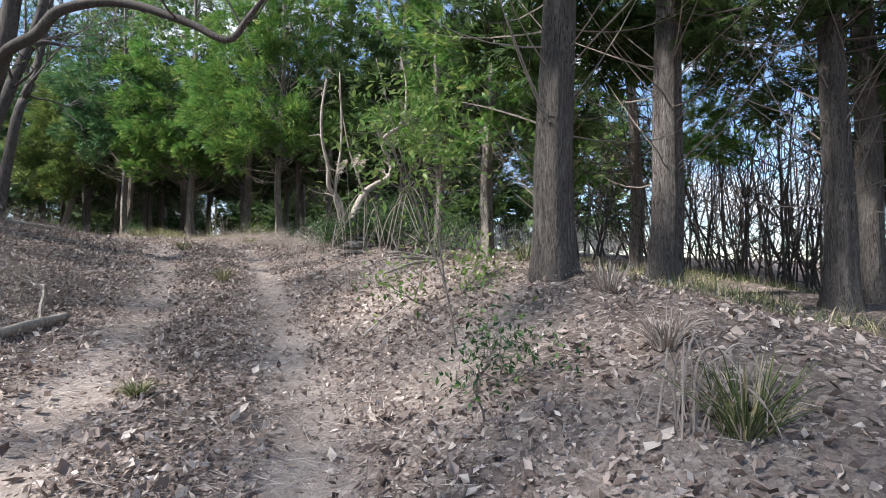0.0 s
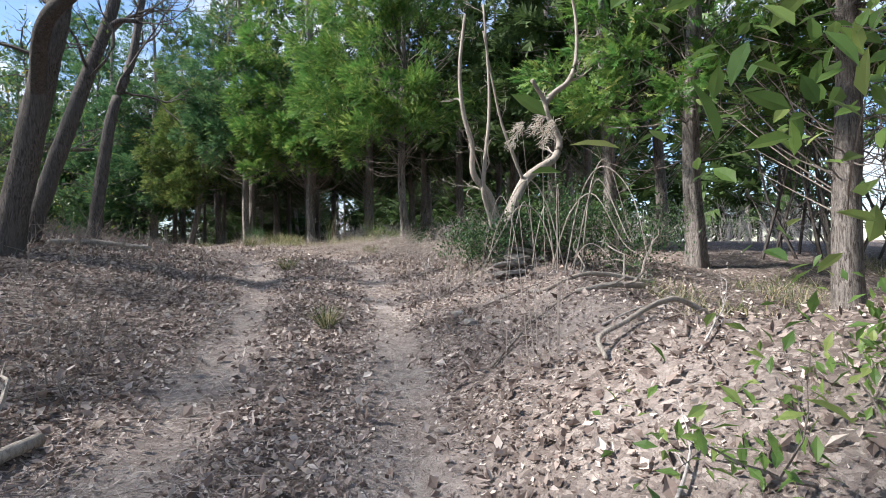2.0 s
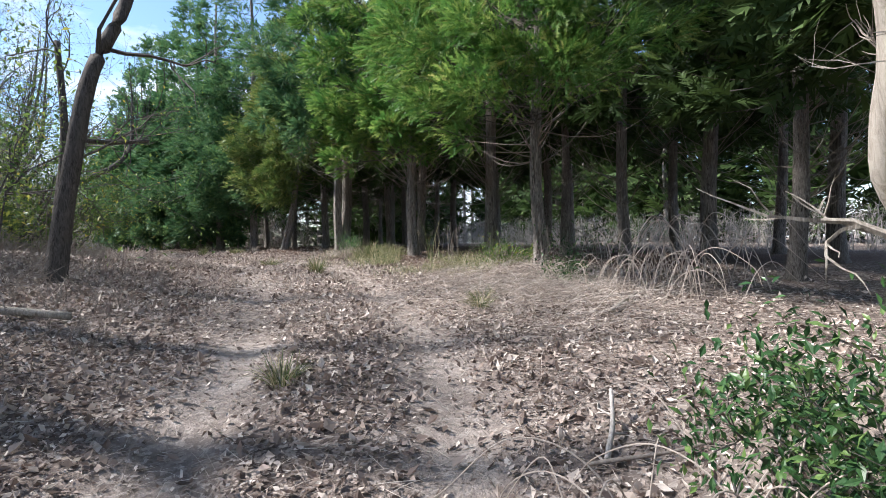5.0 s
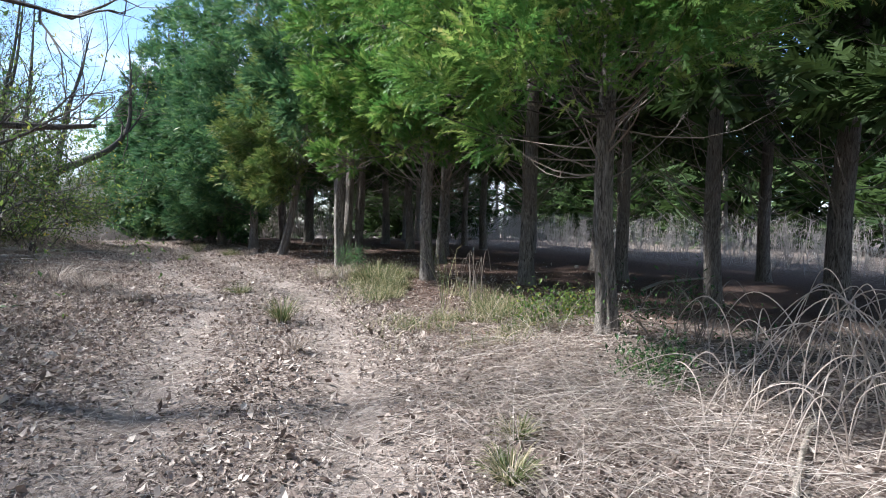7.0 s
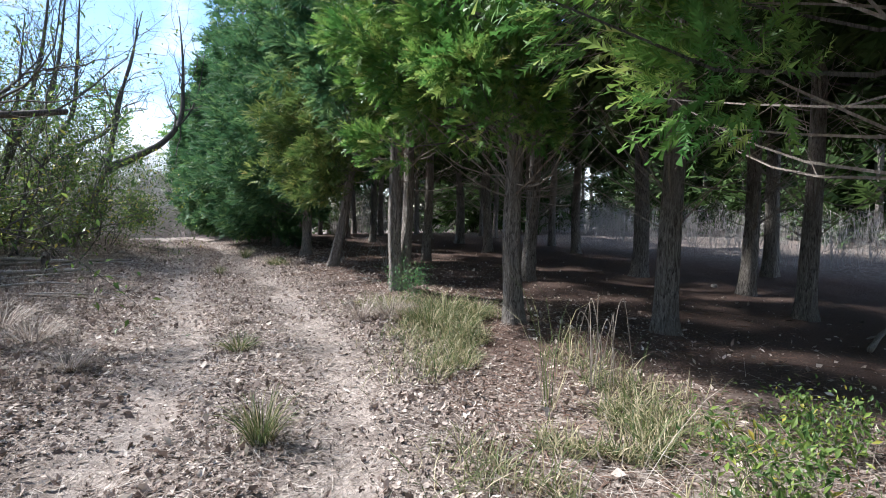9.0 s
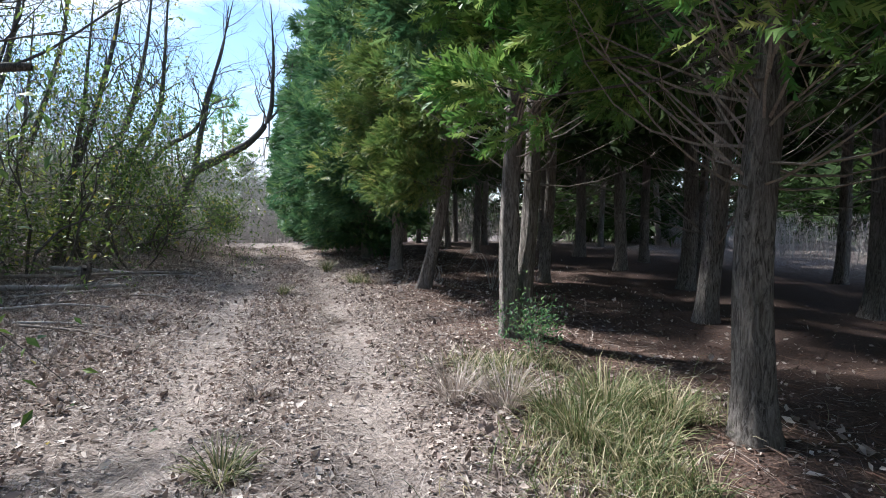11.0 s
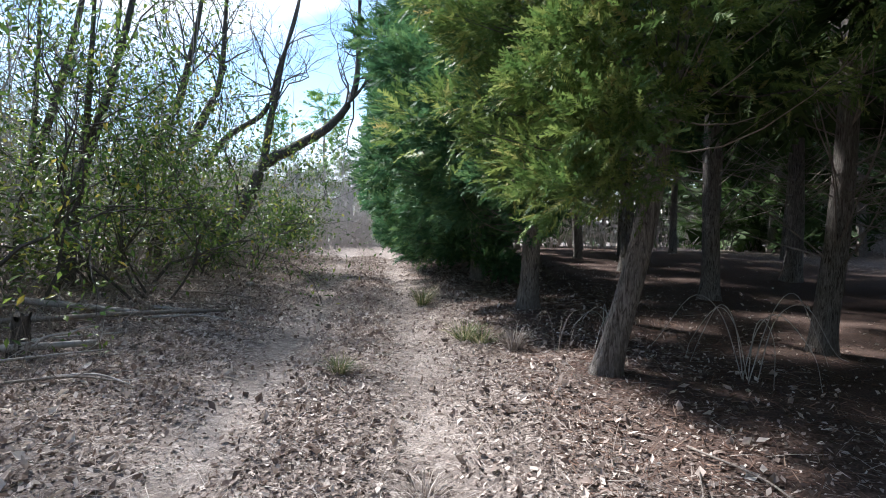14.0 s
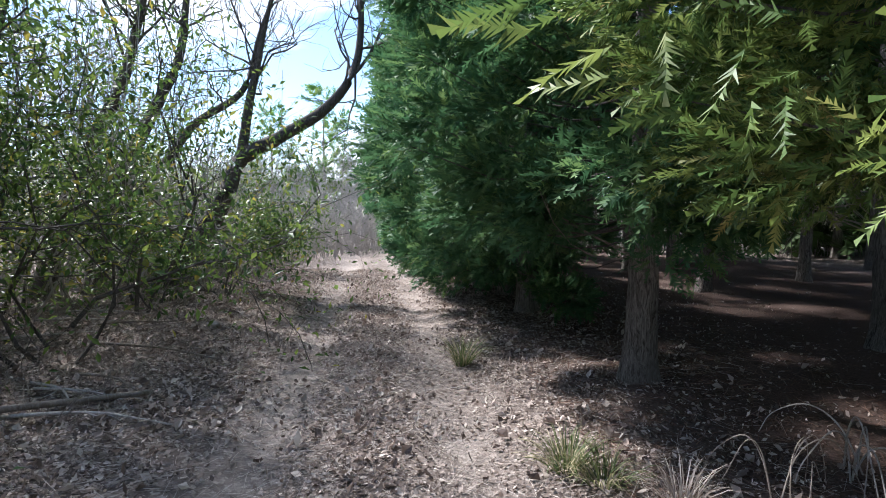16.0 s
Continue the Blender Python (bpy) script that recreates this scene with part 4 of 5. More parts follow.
def straw_mat():
    r = np.random.default_rng(309)
    n = 5200
    x, y = r.normal(1.15, 0.7, n), r.normal(-2.9, 1.0, n)
    L = r.uniform(0.2, 0.75, n)
    D = np.stack([r.normal(0.3, 1, n), r.normal(-0.3, 0.7, n), r.normal(0.12, 0.15, n)], -1)
    b = Build()
    b.many(*BLADE, np.stack([x, y, ground_z(x, y) + r.uniform(0.0, 0.06, n)], -1), frames_along(D, r.normal(0, 1, n)), np.stack([L, np.full(n, 0.11), L * 0.8], -1))
    stuff("straw_mat", b, STRAW, "thick mat of collapsed pale reed straw", "straw")


straw_mat()


def needles():
    r = np.random.default_rng(310)
    n = 30000
    y = r.uniform(-2, 15, n)
    u = 1.5 + np.abs(r.normal(0, 2.0, n))
    x = np.interp(y, _FINE[:, 1], _FINE[:, 0]) + u
    L = r.uniform(0.05, 0.16, n)
    D = np.stack([r.normal(0, 1, n), r.normal(0, 1, n), r.normal(0.05, 0.15, n)], -1)
    b = Build()
    b.many(np.array([(0, -0.012, 0), (0, 0.012, 0), (1, 0, 0.04)]), [(0, 1, 2)], np.stack([x, y, ground_z(x, y) + r.uniform(0.0, 0.012, n)], -1), frames_along(D, r.normal(0, 0.6, n)), np.stack([L, np.full(n, 0.35), L], -1))
    stuff("needle_litter", b, NEEDLES, "reddish shed cedar needles and twigs", "leaf litter")


needles()
THORN = (np.array([(0, -0.5, 0), (0, 0.5, 0), (0.5, 0.3, 0), (1, 0, 0)]), np.array([(0, 1, 2), (0, 2, 3)]))


def dry_brush():
    """Low tangle of dry stalks on the side opposite the cedars."""
    b, r = Build(), np.random.default_rng(303)
    n = 9000
    y = r.uniform(-13, 26, n)
    u = -1.6 - np.abs(r.normal(0, 1.7, n)) - 0.5 * np.clip((y - 2) / 4, 0, 1)
    x = np.interp(y, _FINE[:, 1], _FINE[:, 0]) + u
    z = ground_z(x, y)
    h = r.uniform(0.1, 0.42, n) * (0.55 + 0.32 * np.clip(-u - 2, 0, 2.5)) * np.where(y < -2, 1.15, 0.9)
    d = np.stack([r.normal(0, 0.55, n), r.normal(0, 0.55, n), np.ones(n)], -1) * h[:, None]
    a = np.stack([x, y, z - 0.02], -1)
    keep = ((y < -7) & (r.random(n) < 0.8)) | (u < -4.2) | (r.random(n) < 0.3)
    a, d, h = a[keep], d[keep], h[keep]
    n = len(h)
    for i in range(n):
        b.tube(curve(a[i], a[i] + d[i], r.normal(0, 0.12, 3) * h[i], 3), [0.005, 0.004, 0.0015], 3)
    k = np.repeat(np.arange(n), 4)
    q = a[k] + d[k] * r.uniform(0.25, 0.95, len(k))[:, None]
    e = r.normal(0, 0.35, (len(k), 3)) * h[k][:, None] + np.array([0, 0, 0.2]) * h[k][:, None]
    ln = np.linalg.norm(e, axis=1)
    b.many(*THORN, q, frames_along(e, r.uniform(0, 3, len(k))), np.stack([ln, np.full(len(k), 0.008), ln], -1))
    stuff("dry_brush", b, DRY_STALK, "tangled dry grey-brown stalks and brambles", "brush")


dry_brush()


# ---------------------------------------------------------------- fallen wood and stones
def log(pts, r0, r1, label, seed, bark=TWIG, name="fallen_branch", forks=2):
    r = np.random.default_rng(seed)
    p = np.array([(x, y, gz(x, y) + h) for x, y, h in pts])
    o = p[0].copy()
    ob = thing(name, tuple(o), label, "branch", "fallen wood")
    line = smooth_line(p - o, 5 * len(p))
    b = Build()
    rad = np.linspace(r0, r1, len(line))
    b.tube(np.vstack([line[:1] - (line[1:2] - line[:1]) * 0.02, line]), np.concatenate([[0.002], rad]), 8, 0.05)
    part("stem", b, bark, ob, "", True)
    for _ in range(forks):
        i = int(r.uniform(0.3, 0.9) * (len(line) - 1))
        d = unit(line[i] - line[i - 1]) + r.normal(0, 0.5, 3) * [1, 1, 0.25] + [0, 0, 0.08]
        f = Build()
        branching(f, line[i], d, r.uniform(0.25, 0.6), rad[i] * 0.6, 1, r, 0.4, None, 5, 0.0, (1, 2))
        part("fork", f, bark, ob)
    return ob


log([(-5.5, -9.3, 0.03), (-5.0, -8.9, 0.06), (-4.55, -8.5, 0.05)], 0.05, 0.035, "short broken log with pale cut end", 401, PALE_BARK, "fallen_log", 1)
log([(-1.95, -10.12, 0.02), (-1.85, -10.0, 0.1), (-1.6, -10.02, 0.07), (-1.4, -10.02, 0.07), (-1.05, -9.95, 0.12), (-0.75, -9.93, 0.14), (-0.4, -10.05, 0.06)], 0.014, 0.022, "crooked grey fallen branch on the bare bank", 402, PALE_BARK, "fallen_branch", 0)
log([(-1.0, -9.15, 0.03), (-0.6, -9.2, 0.07), (-0.1, -9.2, 0.06)], 0.02, 0.03, "grey fallen branch on the bank", 403, PALE_BARK, "fallen_branch", 2)
log([(-0.9, -8.7, 0.03), (-0.3, -8.75, 0.06), (0.4, -9.0, 0.05)], 0.014, 0.024, "grey fallen branch on the bank", 404, PALE_BARK, "fallen_branch", 2)
log([(-4.4, -3.6, 0.06), (-3.9, -3.3, 0.07), (-3.2, -3.35, 0.05)], 0.04, 0.03, "pale rotting log on leaf litter", 405, PALE_BARK, "fallen_log", 0)
log([(-7.2, 8.1, 0.1), (-6.2, 8.7, 0.12), (-5.3, 9.5, 0.1), (-4.6, 10.2, 0.06)], 0.04, 0.02, "long thin fallen branch in the leaf litter", 406, TWIG)
log([(-6.6, 7.2, 0.08), (-5.6, 7.8, 0.1), (-4.9, 8.4, 0.06)], 0.05, 0.03, "grey fallen branch in the leaf litter", 407, GREY_TWIG)
log([(-7.0, 9.6, 0.1), (-6.2, 9.6, 0.1), (-5.5, 9.7, 0.06)], 0.045, 0.025, "grey fallen branch in the leaf litter", 408, GREY_TWIG)
log([(-5.3, 6.0, 0.05), (-4.7, 6.5, 0.07), (-4.2, 6.7, 0.04)], 0.02, 0.012, "grey fallen branch in the leaf litter", 409, GREY_TWIG)
log([(0.2, 7.1, 0.03), (0.5, 6.7, 0.05), (0.55, 6.1, 0.03)], 0.008, 0.004, "thin fallen twig on red needles", 410)
log([(-0.4, 6.0, 0.02), (0.05, 6.4, 0.04), (0.2, 6.9, 0.03)], 0.008, 0.004, "thin fallen twig on red needles", 411)
log([(5.0, 1.0, 0.05), (6.0, 1.6, 0.06), (7.2, 1.9, 0.05)], 0.03, 0.02, "dark fallen branch on the plantation floor", 412)
log([(1.2, -4.4, 0.03), (1.8, -4.0, 0.05), (2.3, -3.7, 0.04)], 0.02, 0.012, "pale fallen stick in dry grass", 413, PALE_BARK)
log([(-0.66, -6.52, 0.02), (-0.5, -6.37, 0.07), (-0.36, -6.2, 0.14)], 0.014, 0.01, "grey stick leaning on the mound", 414, GREY_TWIG)


stick_rng = np.random.default_rng(430)
for n in range(26):
    y = stick_rng.uniform(4.5, 13.5)
    x = float(np.interp(y, _FINE[:, 1], _FINE[:, 0])) - stick_rng.uniform(1.9, 4.6)
    a, ln = stick_rng.uniform(-0.5, 0.9), stick_rng.uniform(0.5, 1.7)
    dx, dy = math.cos(a) * ln, math.sin(a) * ln
    log([(x - dx / 2, y - dy / 2, 0.03), (x + 0.04, y + 0.05, 0.06), (x + dx / 2, y + dy / 2, 0.04)], 0.006 + 0.008 * ln, 0.006, "grey dead stick lying in the leaf litter", 431 + n, (GREY_TWIG, TWIG)[n % 2])
for n in range(22):
    y = stick_rng.uniform(-11.0, -5.5)
    side = 1 if n % 2 else -1
    x = float(np.interp(y, _FINE[:, 1], _FINE[:, 0])) + side * stick_rng.uniform(1.3, 3.2)
    a, ln = stick_rng.uniform(-0.8, 0.8), stick_rng.uniform(0.35, 1.0)
    dx, dy = math.cos(a) * ln, math.sin(a) * ln
    log([(x - dx / 2, y - dy / 2, 0.02), (x + 0.03, y - 0.03, 0.04), (x + dx / 2, y + dy / 2, 0.03)], 0.005 + 0.006 * ln, 0.004, "thin dead twig lying in the leaf litter", 461 + n, (TWIG, GREY_TWIG)[n % 3 == 0])


def stone(x, y, size, label, seed, lift=0.0, name="stone", group="loose stones", tilt=6.0, turn=None):
    r = np.random.default_rng(seed)
    bm = bmesh.new()
    bmesh.ops.create_icosphere(bm, subdivisions=2, radius=1.0)
    for v in bm.verts:
        v.co *= 1 + 0.16 * noise.noise(v.co * 1.3 + Vector((seed, 0, 0)))
        for k in range(3):
            v.co[k] = math.copysign(min(abs(v.co[k]), 0.72 + 0.06 * ((seed + k) % 3)), v.co[k]) * size[k] * 0.7
    me = bpy.data.meshes.new(name)
    bm.to_mesh(me)
    bm.free()
    me.materials.append(STONE)
    ob = new(name, me)
    ob.matrix_world = pose(x, y, gz(x, y) + lift + size[2] * 0.25, r.uniform(-tilt, tilt), r.uniform(-tilt, tilt), r.uniform(0, 180) if turn is None else turn + r.uniform(-25, 25))
    return tagged(ob, label, "stone", group)


for n, (x, y, a, b_, c) in enumerate(((-1.41, -8.1, 0.1, 0.08, 0.05), (-1.55, -8.45, 0.14, 0.1, 0.05), (-1.0, -8.3, 0.08, 0.06, 0.04), (-1.5, -8.75, 0.1, 0.06, 0.03), (-0.85, -8.55, 0.12, 0.07, 0.03), (-5.61, 12.58, 0.14, 0.1, 0.1), (6.6, 5.2, 0.1, 0.08, 0.07))):
    stone(x, y, (a, b_, c), "small pale broken stone lying in leaf litter", 500 + n)
for n, (x, y, z, w) in enumerate(((-0.55, -7.92, -0.36, 0.3), (-0.25, -7.95, -0.38, 0.36), (0.15, -7.95, -0.4, 0.4), (0.5, -7.98, -0.42, 0.34), (-0.5, -7.88, -0.27, 0.34), (-0.1, -7.9, -0.3, 0.4), (0.3, -7.9, -0.31, 0.36), (0.62, -7.9, -0.34, 0.3),
                                    (-0.38, -7.85, -0.2, 0.3), (-0.02, -7.85, -0.22, 0.34), (0.36, -7.84, -0.23, 0.34), (-0.18, -7.8, -0.13, 0.3), (0.18, -7.82, -0.15, 0.36), (0.5, -7.8, -0.17, 0.26), (0.05, -7.78, -0.08, 0.28))):
    stone(x, y, (w, 0.2, 0.05), "flat grey slab in a tumbled stone heap", 520 + n, z - gz(x, y), "stone_slab", "stone heap", 12.0, 0.0)


# ---------------------------------------------------------------- distance
def far_brush(name, lo, hi, n, hgt, seed, label, mat, thick=0.012):
    b, r = Build(), np.random.default_rng(seed)
    x, y = r.uniform(lo[0], hi[0], n), r.uniform(lo[1], hi[1], n)
    z = ground_z(x, y)
    for i in range(n):
        h = hgt * r.uniform(0.45, 1.1)
        a = np.array([x[i], y[i], z[i] - 0.1])
        top = a + [r.normal(0, 0.16) * h, r.normal(0, 0.16) * h, h]
        line = curve(a, top, r.normal(0, 0.06, 3) * h, 4)
        b.tube(line, np.linspace(thick, thick * 0.3, 4), 3)
        m = 18
        q = a + (top - a) * r.uniform(0.1, 0.95, m)[:, None]
        e = np.stack([r.normal(0, 0.17, m), r.normal(0, 0.17, m), r.uniform(0.05, 0.3, m)], -1) * h
        ln = np.linalg.norm(e, axis=1)
        b.many(*THORN, q, frames_along(e, r.uniform(0, 3, m)), np.stack([ln, np.full(m, thick * 0.9), ln], -1))
    return stuff(name, b, mat, label, "brush")


far_brush("far_thicket", (-24, 33), (-3, 46), 800, 6.4, 601, "pale grey bare thicket at the track's end", GREY_TWIG, 0.02)
far_brush("roadside_thicket", (-13, 17), (-8.5, 33), 500, 2.6, 602, "bare grey thicket beside the track", GREY_TWIG, 0.014)
far_brush("plantation_undergrowth", (11, -6), (21, 32), 1200, 1.5, 603, "pale bare undergrowth beyond the plantation", GREY_TWIG, 0.01)
far_brush("plantation_end_brush", (0, 27), (21, 34), 500, 2.4, 606, "bare grey undergrowth behind the plantation", GREY_TWIG, 0.014)
far_brush("edge_thicket", (4.5, -19), (13, -8), 260, 4.5, 604, "thin dark bare saplings beyond the bank", DARK_BARK, 0.03)
far_brush("left_thicket", (-14, -8), (-7.6, 18), 760, 5.4, 605, "bare grey saplings deep in the thicket", GREY_TWIG, 0.02)
far_cedar = put(cedar("distant green conifer above the thicket", 95, 1.0, 12.0, 2.6, 0.0, 0.16, (0, 0), CEDAR, 70, 34, 0.9, (0.5, 1.0, 2), "distant conifers", False, COARSE, False), -9.5, 47)
for x, y, rz, k in ((-12.5, 50, 40, 1.1), (-6.5, 49, 90, 1.0), (-20, 52, 130, 1.15), (-24, 50, 10, 1.0), (-3, 46, 220, 0.95)):
    put(copy_thing(far_cedar, Matrix()), x, y, rz, k)


def far_woods():
    """The dark wall of conifers behind the plantation, too dense to count."""
    b, t, r = Build(), Build(), np.random.default_rng(700)
    spots = [(r.uniform(23, 31), y) for y in np.arange(-1, 44, 1.6)] + [(x, r.uniform(33, 42)) for x in np.arange(-2, 20, 1.8)] + [(r.uniform(21, 24), y) for y in np.arange(14, 34, 1.5)] + [(r.uniform(8, 13), y) for y in np.arange(25, 34, 1.7)]
    for x, y in spots:
        z, H = gz(x, y), r.uniform(9, 12.5)
        n = 300
        f = r.uniform(0, 1, n) ** 1.2
        a = r.uniform(0, 2 * math.pi, n)
        rad = 2.3 * (1 - f ** 1.5 * 0.85) * r.uniform(0.5, 1.05, n)
        P = np.stack([x + rad * np.cos(a), y + rad * np.sin(a), z + 0.3 + f * (H - 0.3)], -1)
        D = np.stack([np.cos(a), np.sin(a), r.uniform(-0.1, 0.6, n)], -1) + r.normal(0, 0.3, (n, 3))
        b.many(*COARSE, P, frames_along(D, r.uniform(-1, 1, n)), r.uniform(1.0, 1.7, n))
        t.tube(np.array([(x, y, z - 0.2), (x + r.normal(0, 0.15), y, z + 4), (x, y, z + H)]), [0.16, 0.12, 0.03], 6)
    # foliage colour is darkened here to stand for shade among the trees
    stuff("far_woods", b, CEDAR_SHADED, "dark mass of conifers behind the plantation", "woods")
    stuff("far_woods_trunks", t, CEDAR_BARK, "dim trunks in the conifer woods", "woods")


far_woods()


def far_hedge():
    """Low evergreen scrub closing the thicket's back, too dense to count."""
    b, r = Build(), np.random.default_rng(710)
    for y in np.arange(-14, 44, 0.8):
        x, h = r.uniform(-21, -15) - 0.12 * max(y, 0), r.uniform(2.6, 5.5)
        n = 260
        a, f = r.uniform(0, 2 * math.pi, n), r.uniform(0, 1, n)
        rad = 1.7 * np.sqrt(1 - 0.85 * f ** 2) * r.uniform(0.5, 1.05, n)
        P = np.stack([x + rad * np.cos(a), y + rad * np.sin(a), gz(x, y) + 0.1 + f * h], -1)
        D = np.stack([np.cos(a), np.sin(a), r.uniform(-0.2, 0.6, n)], -1) + r.normal(0, 0.4, (n, 3))
        b.many(*SMALL_LEAF, P, frames_along(D, r.uniform(-1, 1, n)), r.uniform(0.3, 0.6, n))
    stuff("far_hedge", b, THICKET_LEAF, "dense evergreen scrub behind the thicket", "scrub")


far_hedge()


def canes(at_, label, n, reach, rise, mat, seed, thick=0.004, plumes=0, name="reed_clump", category="grass", lean=(0, 0), foot=0.05):
    """Arching canes that rise, bow over and hang, some ending in a feathery plume."""
    r = np.random.default_rng(seed)
    x, y = at_
    ob = thing(name, (x, y, gz(x, y)), label, category)
    for i in range(n):
        a = r.uniform(0, 2 * math.pi)
        k = r.uniform(0.4, 1.0) if i >= plumes else 0.15
        h = rise * r.uniform(0.6, 1.1) if i >= plumes else rise * r.uniform(1.35, 1.6)
        o = np.array([math.cos(a) * k + lean[0], math.sin(a) * k + lean[1], 0]) * reach
        s0 = r.normal(0, foot, 3) * [1, 1, 0]
        if i < plumes:
            pts = [s0 - [0, 0, 0.03], s0 + o * 0.3 + [0, 0, h * 0.5], s0 + o * 0.7 + [0, 0, h]]
        else:
            pts = [s0 - [0, 0, 0.03], s0 + o * 0.25 + [0, 0, h * 0.75], s0 + o * 0.6 + [0, 0, h], s0 + o + [0, 0, h * r.uniform(0.35, 0.8)], s0 + o * 1.15 + [0, 0, h * r.uniform(0.0, 0.4)]]
        b = Build()
        line = smooth_line(np.array(pts) + r.normal(0, 0.012, (len(pts), 3)), 22)
        b.tube(line, np.linspace(thick, thick * 0.45, 22), 5)
        cane = part("cane", b, mat, ob)
        if i < plumes:
            f, m = Build(), 130
            w = r.uniform(0, 1, m)
            P = line[-1] + np.stack([r.normal(0, 0.02, m), r.normal(0, 0.02, m), -0.02 - 0.16 * w], -1) + w[:, None] * np.array([-0.07, 0.02, 0])
            D = np.stack([r.normal(-0.5, 0.4, m), r.normal(0.15, 0.4, m), r.uniform(-1, 0.1, m)], -1)
            f.many(*THORN, P, frames_along(D, r.uniform(0, 3, m)), np.stack([r.uniform(0.03, 0.075, m), np.full(m, 0.005), np.full(m, 1.0)], -1))
            part("plume", f, PLUME, cane, "silvery seed plume")
    return ob


canes((-2.03, -9.73), "tall dry reed clump with silvery plumes", 8, 0.5, 1.15, STRAW, 801, 0.003, 3, lean=(0.0, 0.1))
canes((-0.15, -8.4), "thick bleached canes arching over the bank", 7, 0.85, 1.1, PALE_BARK, 811, 0.008, lean=(-0.1, -0.2), foot=0.12)
canes((-0.95, -7.35), "drooping pale reeds over the mound", 26, 0.8, 0.5, STRAW, 802, 0.0035, foot=0.2)
canes((2.2, -3.7), "tangle of arching pale canes", 34, 0.8, 0.5, STRAW, 803, 0.005, foot=0.4)
canes((3.1, -3.5), "tangle of arching pale canes", 38, 1.0, 0.8, STRAW, 804, 0.006, foot=0.4)
canes((2.9, -2.2), "arching reddish bramble canes", 9, 0.9, 0.6, TWIG, 805, 0.005, 0, "bramble", "bramble")
canes((1.04, 8.5), "bare arching bramble canes beside a trunk", 7, 0.7, 0.7, GREY_TWIG, 806, 0.005, 0, "bramble", "bramble")
canes((0.15, 9.75), "bare bramble canes trailing over needles", 6, 0.7, 0.4, GREY_TWIG, 807, 0.006, 0, "bramble", "bramble")
canes((-0.43, 9.25), "small bare bramble with few yellow leaves", 6, 0.4, 0.4, TWIG, 808, 0.004, 0, "bramble", "bramble")
canes((-3.9, -13.9), "pale dry reed stalks at the bank's foot", 12, 0.3, 0.35, STRAW, 809, 0.005)
canes((1.85, 0.5), "thin dry stalks above the verge grass", 8, 0.2, 0.75, TWIG, 810, 0.004)
for n, (x, y, h, w, g) in enumerate(((-3.85, -14.1, 0.32, 0.3, 1), (-3.2, -13.6, 0.22, 0.22, 0), (0.25, -3.6, 0.18, 0.2, 1), (0.2, 3.55, 0.32, 0.4, 0), (0.85, 3.1, 0.35, 0.4, 1), (1.2, 3.2, 0.3, 0.3, 1), (-1.45, 9.7, 0.25, 0.3, 1), (-1.1, 2.4, 0.2, 0.3, 1),
                                     (-2.4, 1.9, 0.2, 0.3, 0), (-3.1, 2.8, 0.3, 0.5, 0), (-3.6, 3.2, 0.35, 0.5, 0), (-4.8, -10.8, 0.12, 0.12, 1))):
    tuft((x, y), GREEN_T if g else DRY_T, 170, h, w, GRASS if g else STRAW, 820 + n)


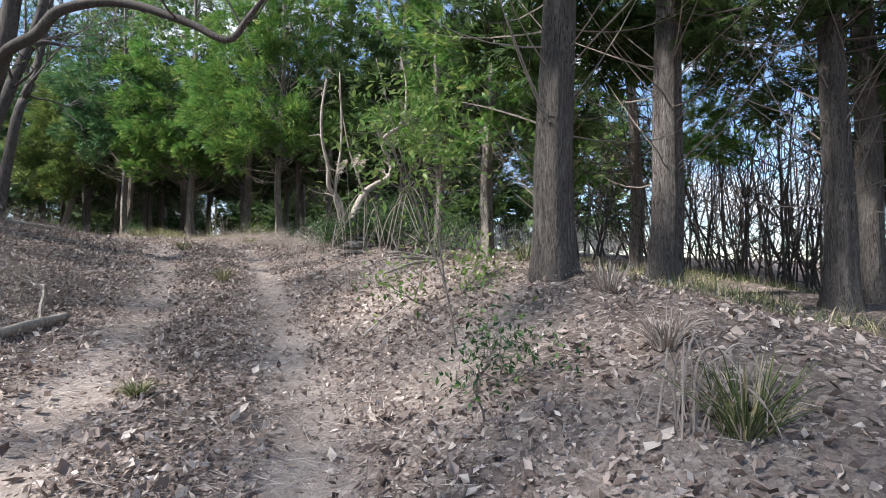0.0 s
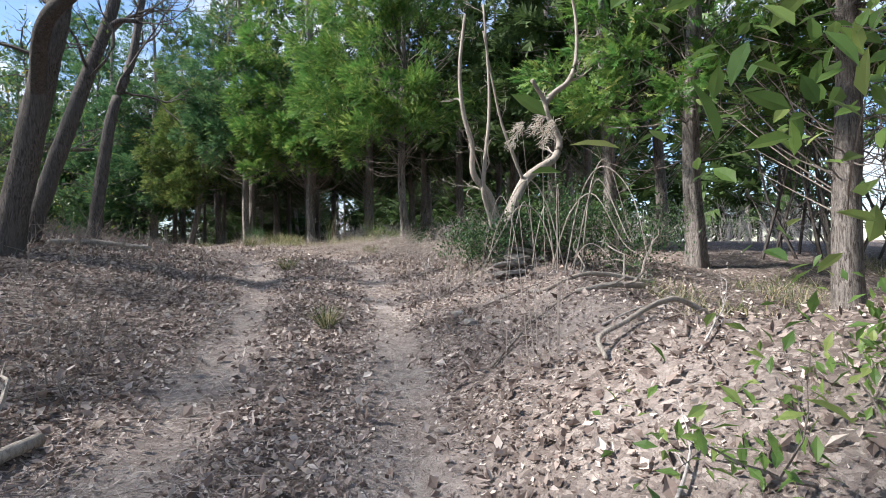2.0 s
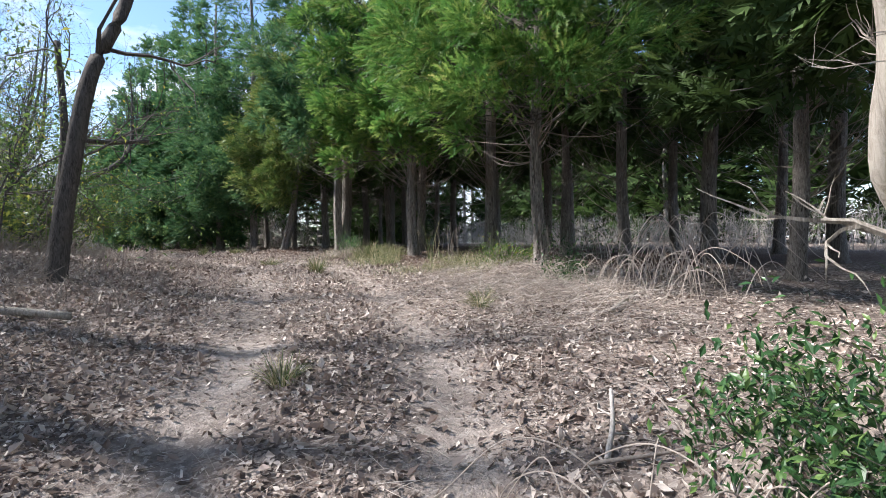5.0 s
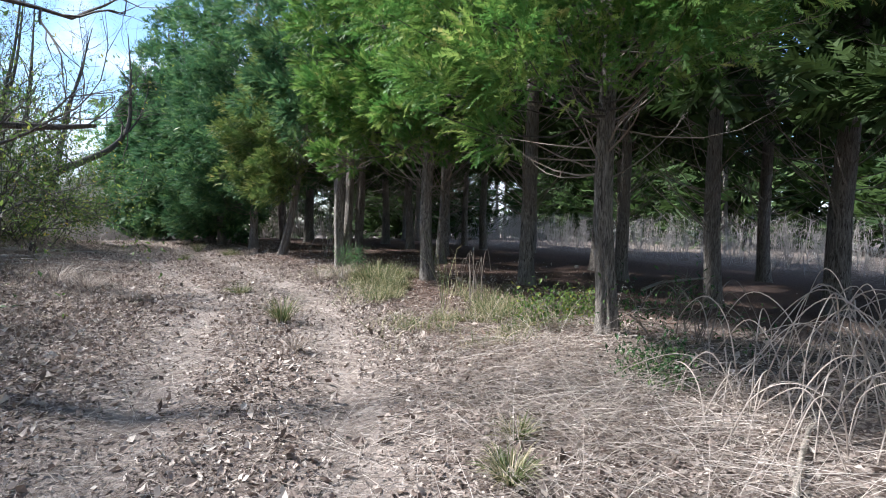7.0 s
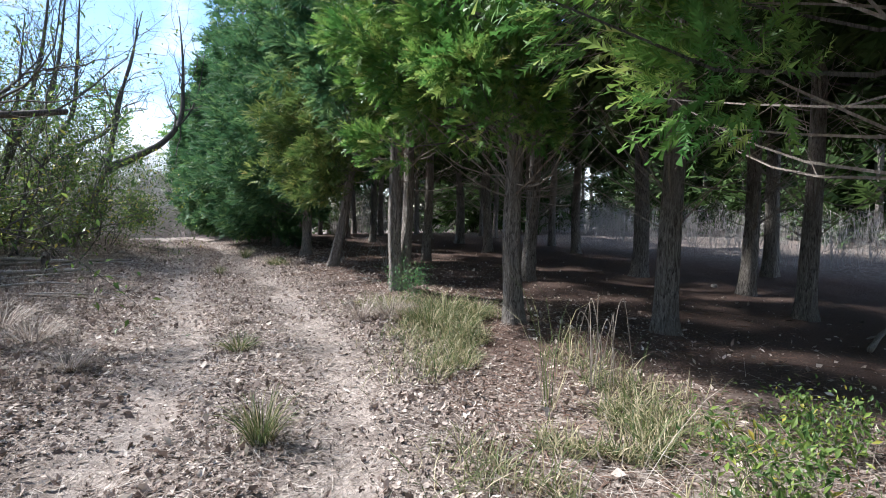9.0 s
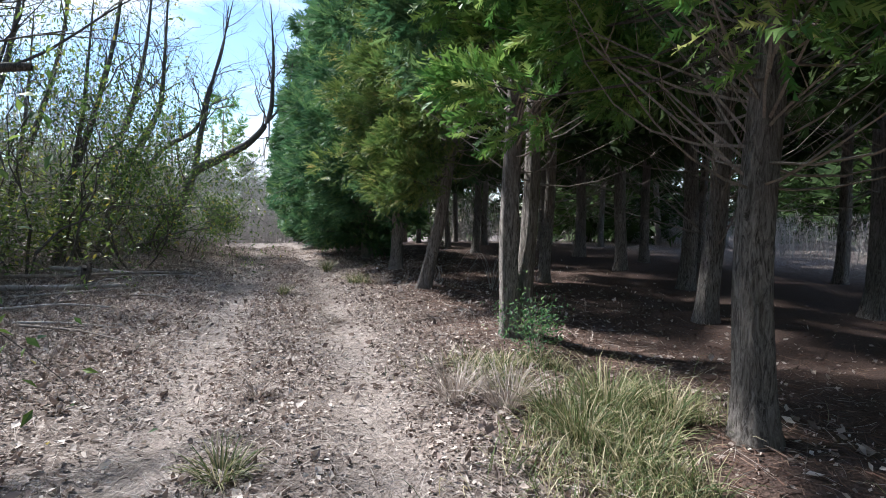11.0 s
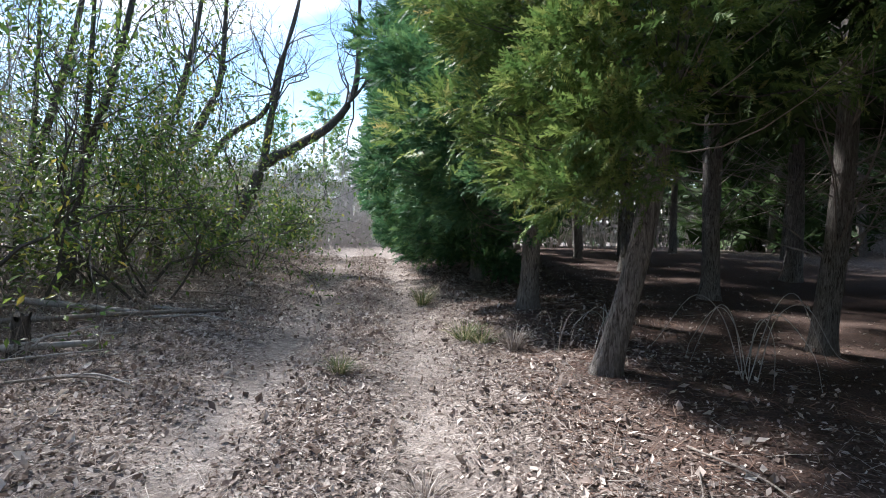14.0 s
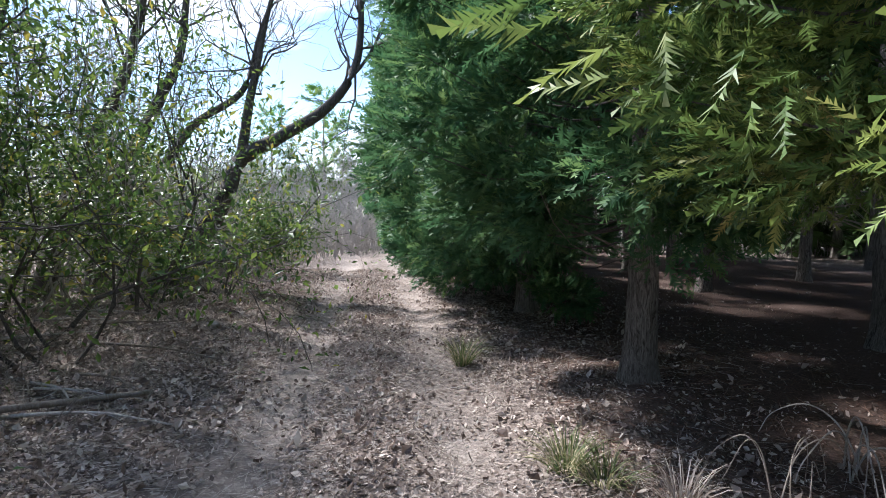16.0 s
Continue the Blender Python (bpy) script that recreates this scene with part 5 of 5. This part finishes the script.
def thicket_foliage():
    """Evergreen leaf clumps deep in the thicket beside the track."""
    b, r = Build(), np.random.default_rng(900)
    m = 740
    y = r.uniform(3, 27, m)
    x = np.interp(y, _FINE[:, 1], _FINE[:, 0]) - 4.2 - np.abs(r.normal(0, 2.6, m))
    z = ground_z(x, y) + r.uniform(0.2, 1.0, m) * np.clip(1.0 + (np.interp(y, _FINE[:, 1], _FINE[:, 0]) - x - 4.0) * 1.05, 0.8, 3.4)
    k = np.repeat(np.arange(m), 40)
    n = len(k)
    P = np.stack([x, y, z], -1)[k] + r.normal(0, 1, (n, 3)) * np.array([0.3, 0.3, 0.16])
    P[:, 2] = np.maximum(P[:, 2], ground_z(P[:, 0], P[:, 1]) + 0.05)
    D = r.normal(0, 1, (n, 3)) * np.array([1, 1, 0.5])
    b.many(*SMALL_LEAF, P, frames_along(D, r.uniform(-0.8, 0.8, n)), r.uniform(0.08, 0.17, n))
    stuff("thicket_foliage", b, THICKET_LEAF, "dark evergreen leaves deep in the thicket", "foliage")


thicket_foliage()


def stump(at_, height, r0, label, seed, vines):
    """A dark broken stump with jagged top and a few clinging vine stems."""
    r = np.random.default_rng(seed)
    x, y = at_
    ob = thing("stump", (x, y, gz(x, y)), label, "stump")
    sides, b = 14, Build()
    h = np.concatenate([[-0.2, 0, 0.06, 0.15], np.linspace(0.25, height, 8)])
    th = np.arange(sides) * 2 * math.pi / sides
    rad = r0 * (1 + 0.6 * np.exp(-np.clip(h, 0, 9) / 0.12))[:, None] * (1 + 0.12 * r.standard_normal(sides)[None] + 0.06 * r.standard_normal((len(h), sides)))
    z = np.broadcast_to(h[:, None], rad.shape).copy()
    z[-1] += r.uniform(-0.25, 0.12, sides) * height
    v = np.stack([rad * np.cos(th) + 0.1 * h[:, None], rad * np.sin(th), z], -1).reshape(-1, 3)
    i, j = np.meshgrid(np.arange(len(h) - 1), np.arange(sides), indexing="ij")
    k = (j + 1) % sides
    b.add(v, np.stack([i * sides + j, i * sides + k, (i + 1) * sides + k, (i + 1) * sides + j], -1).reshape(-1, 4), [(len(v) - sides, len(v) - sides + c, len(v) - sides + c + 1) for c in range(1, sides - 1)])
    part("trunk", b, DARK_BARK, ob, "", True)
    for n in range(vines):
        w, a = Build(), r.uniform(0, 6.3)
        pts = [(r0 * 1.2 * math.cos(a + t), r0 * 1.2 * math.sin(a + t), height * t * r.uniform(0.8, 1.1)) for t in np.linspace(0, 1.1, 5)] + [(0.4 * math.cos(a), 0.4 * math.sin(a), height * 1.3)]
        w.tube(smooth_line(pts, 14), np.linspace(0.012, 0.004, 14), 4)
        part("vine", w, TWIG, ob)


stump((-5.37, 8.03), 0.4, 0.06, "small dark broken stump in leaf litter", 951, 1)
stump((-4.9, 4.4), 1.0, 0.16, "dark rotting stump wrapped in vines", 952, 5)
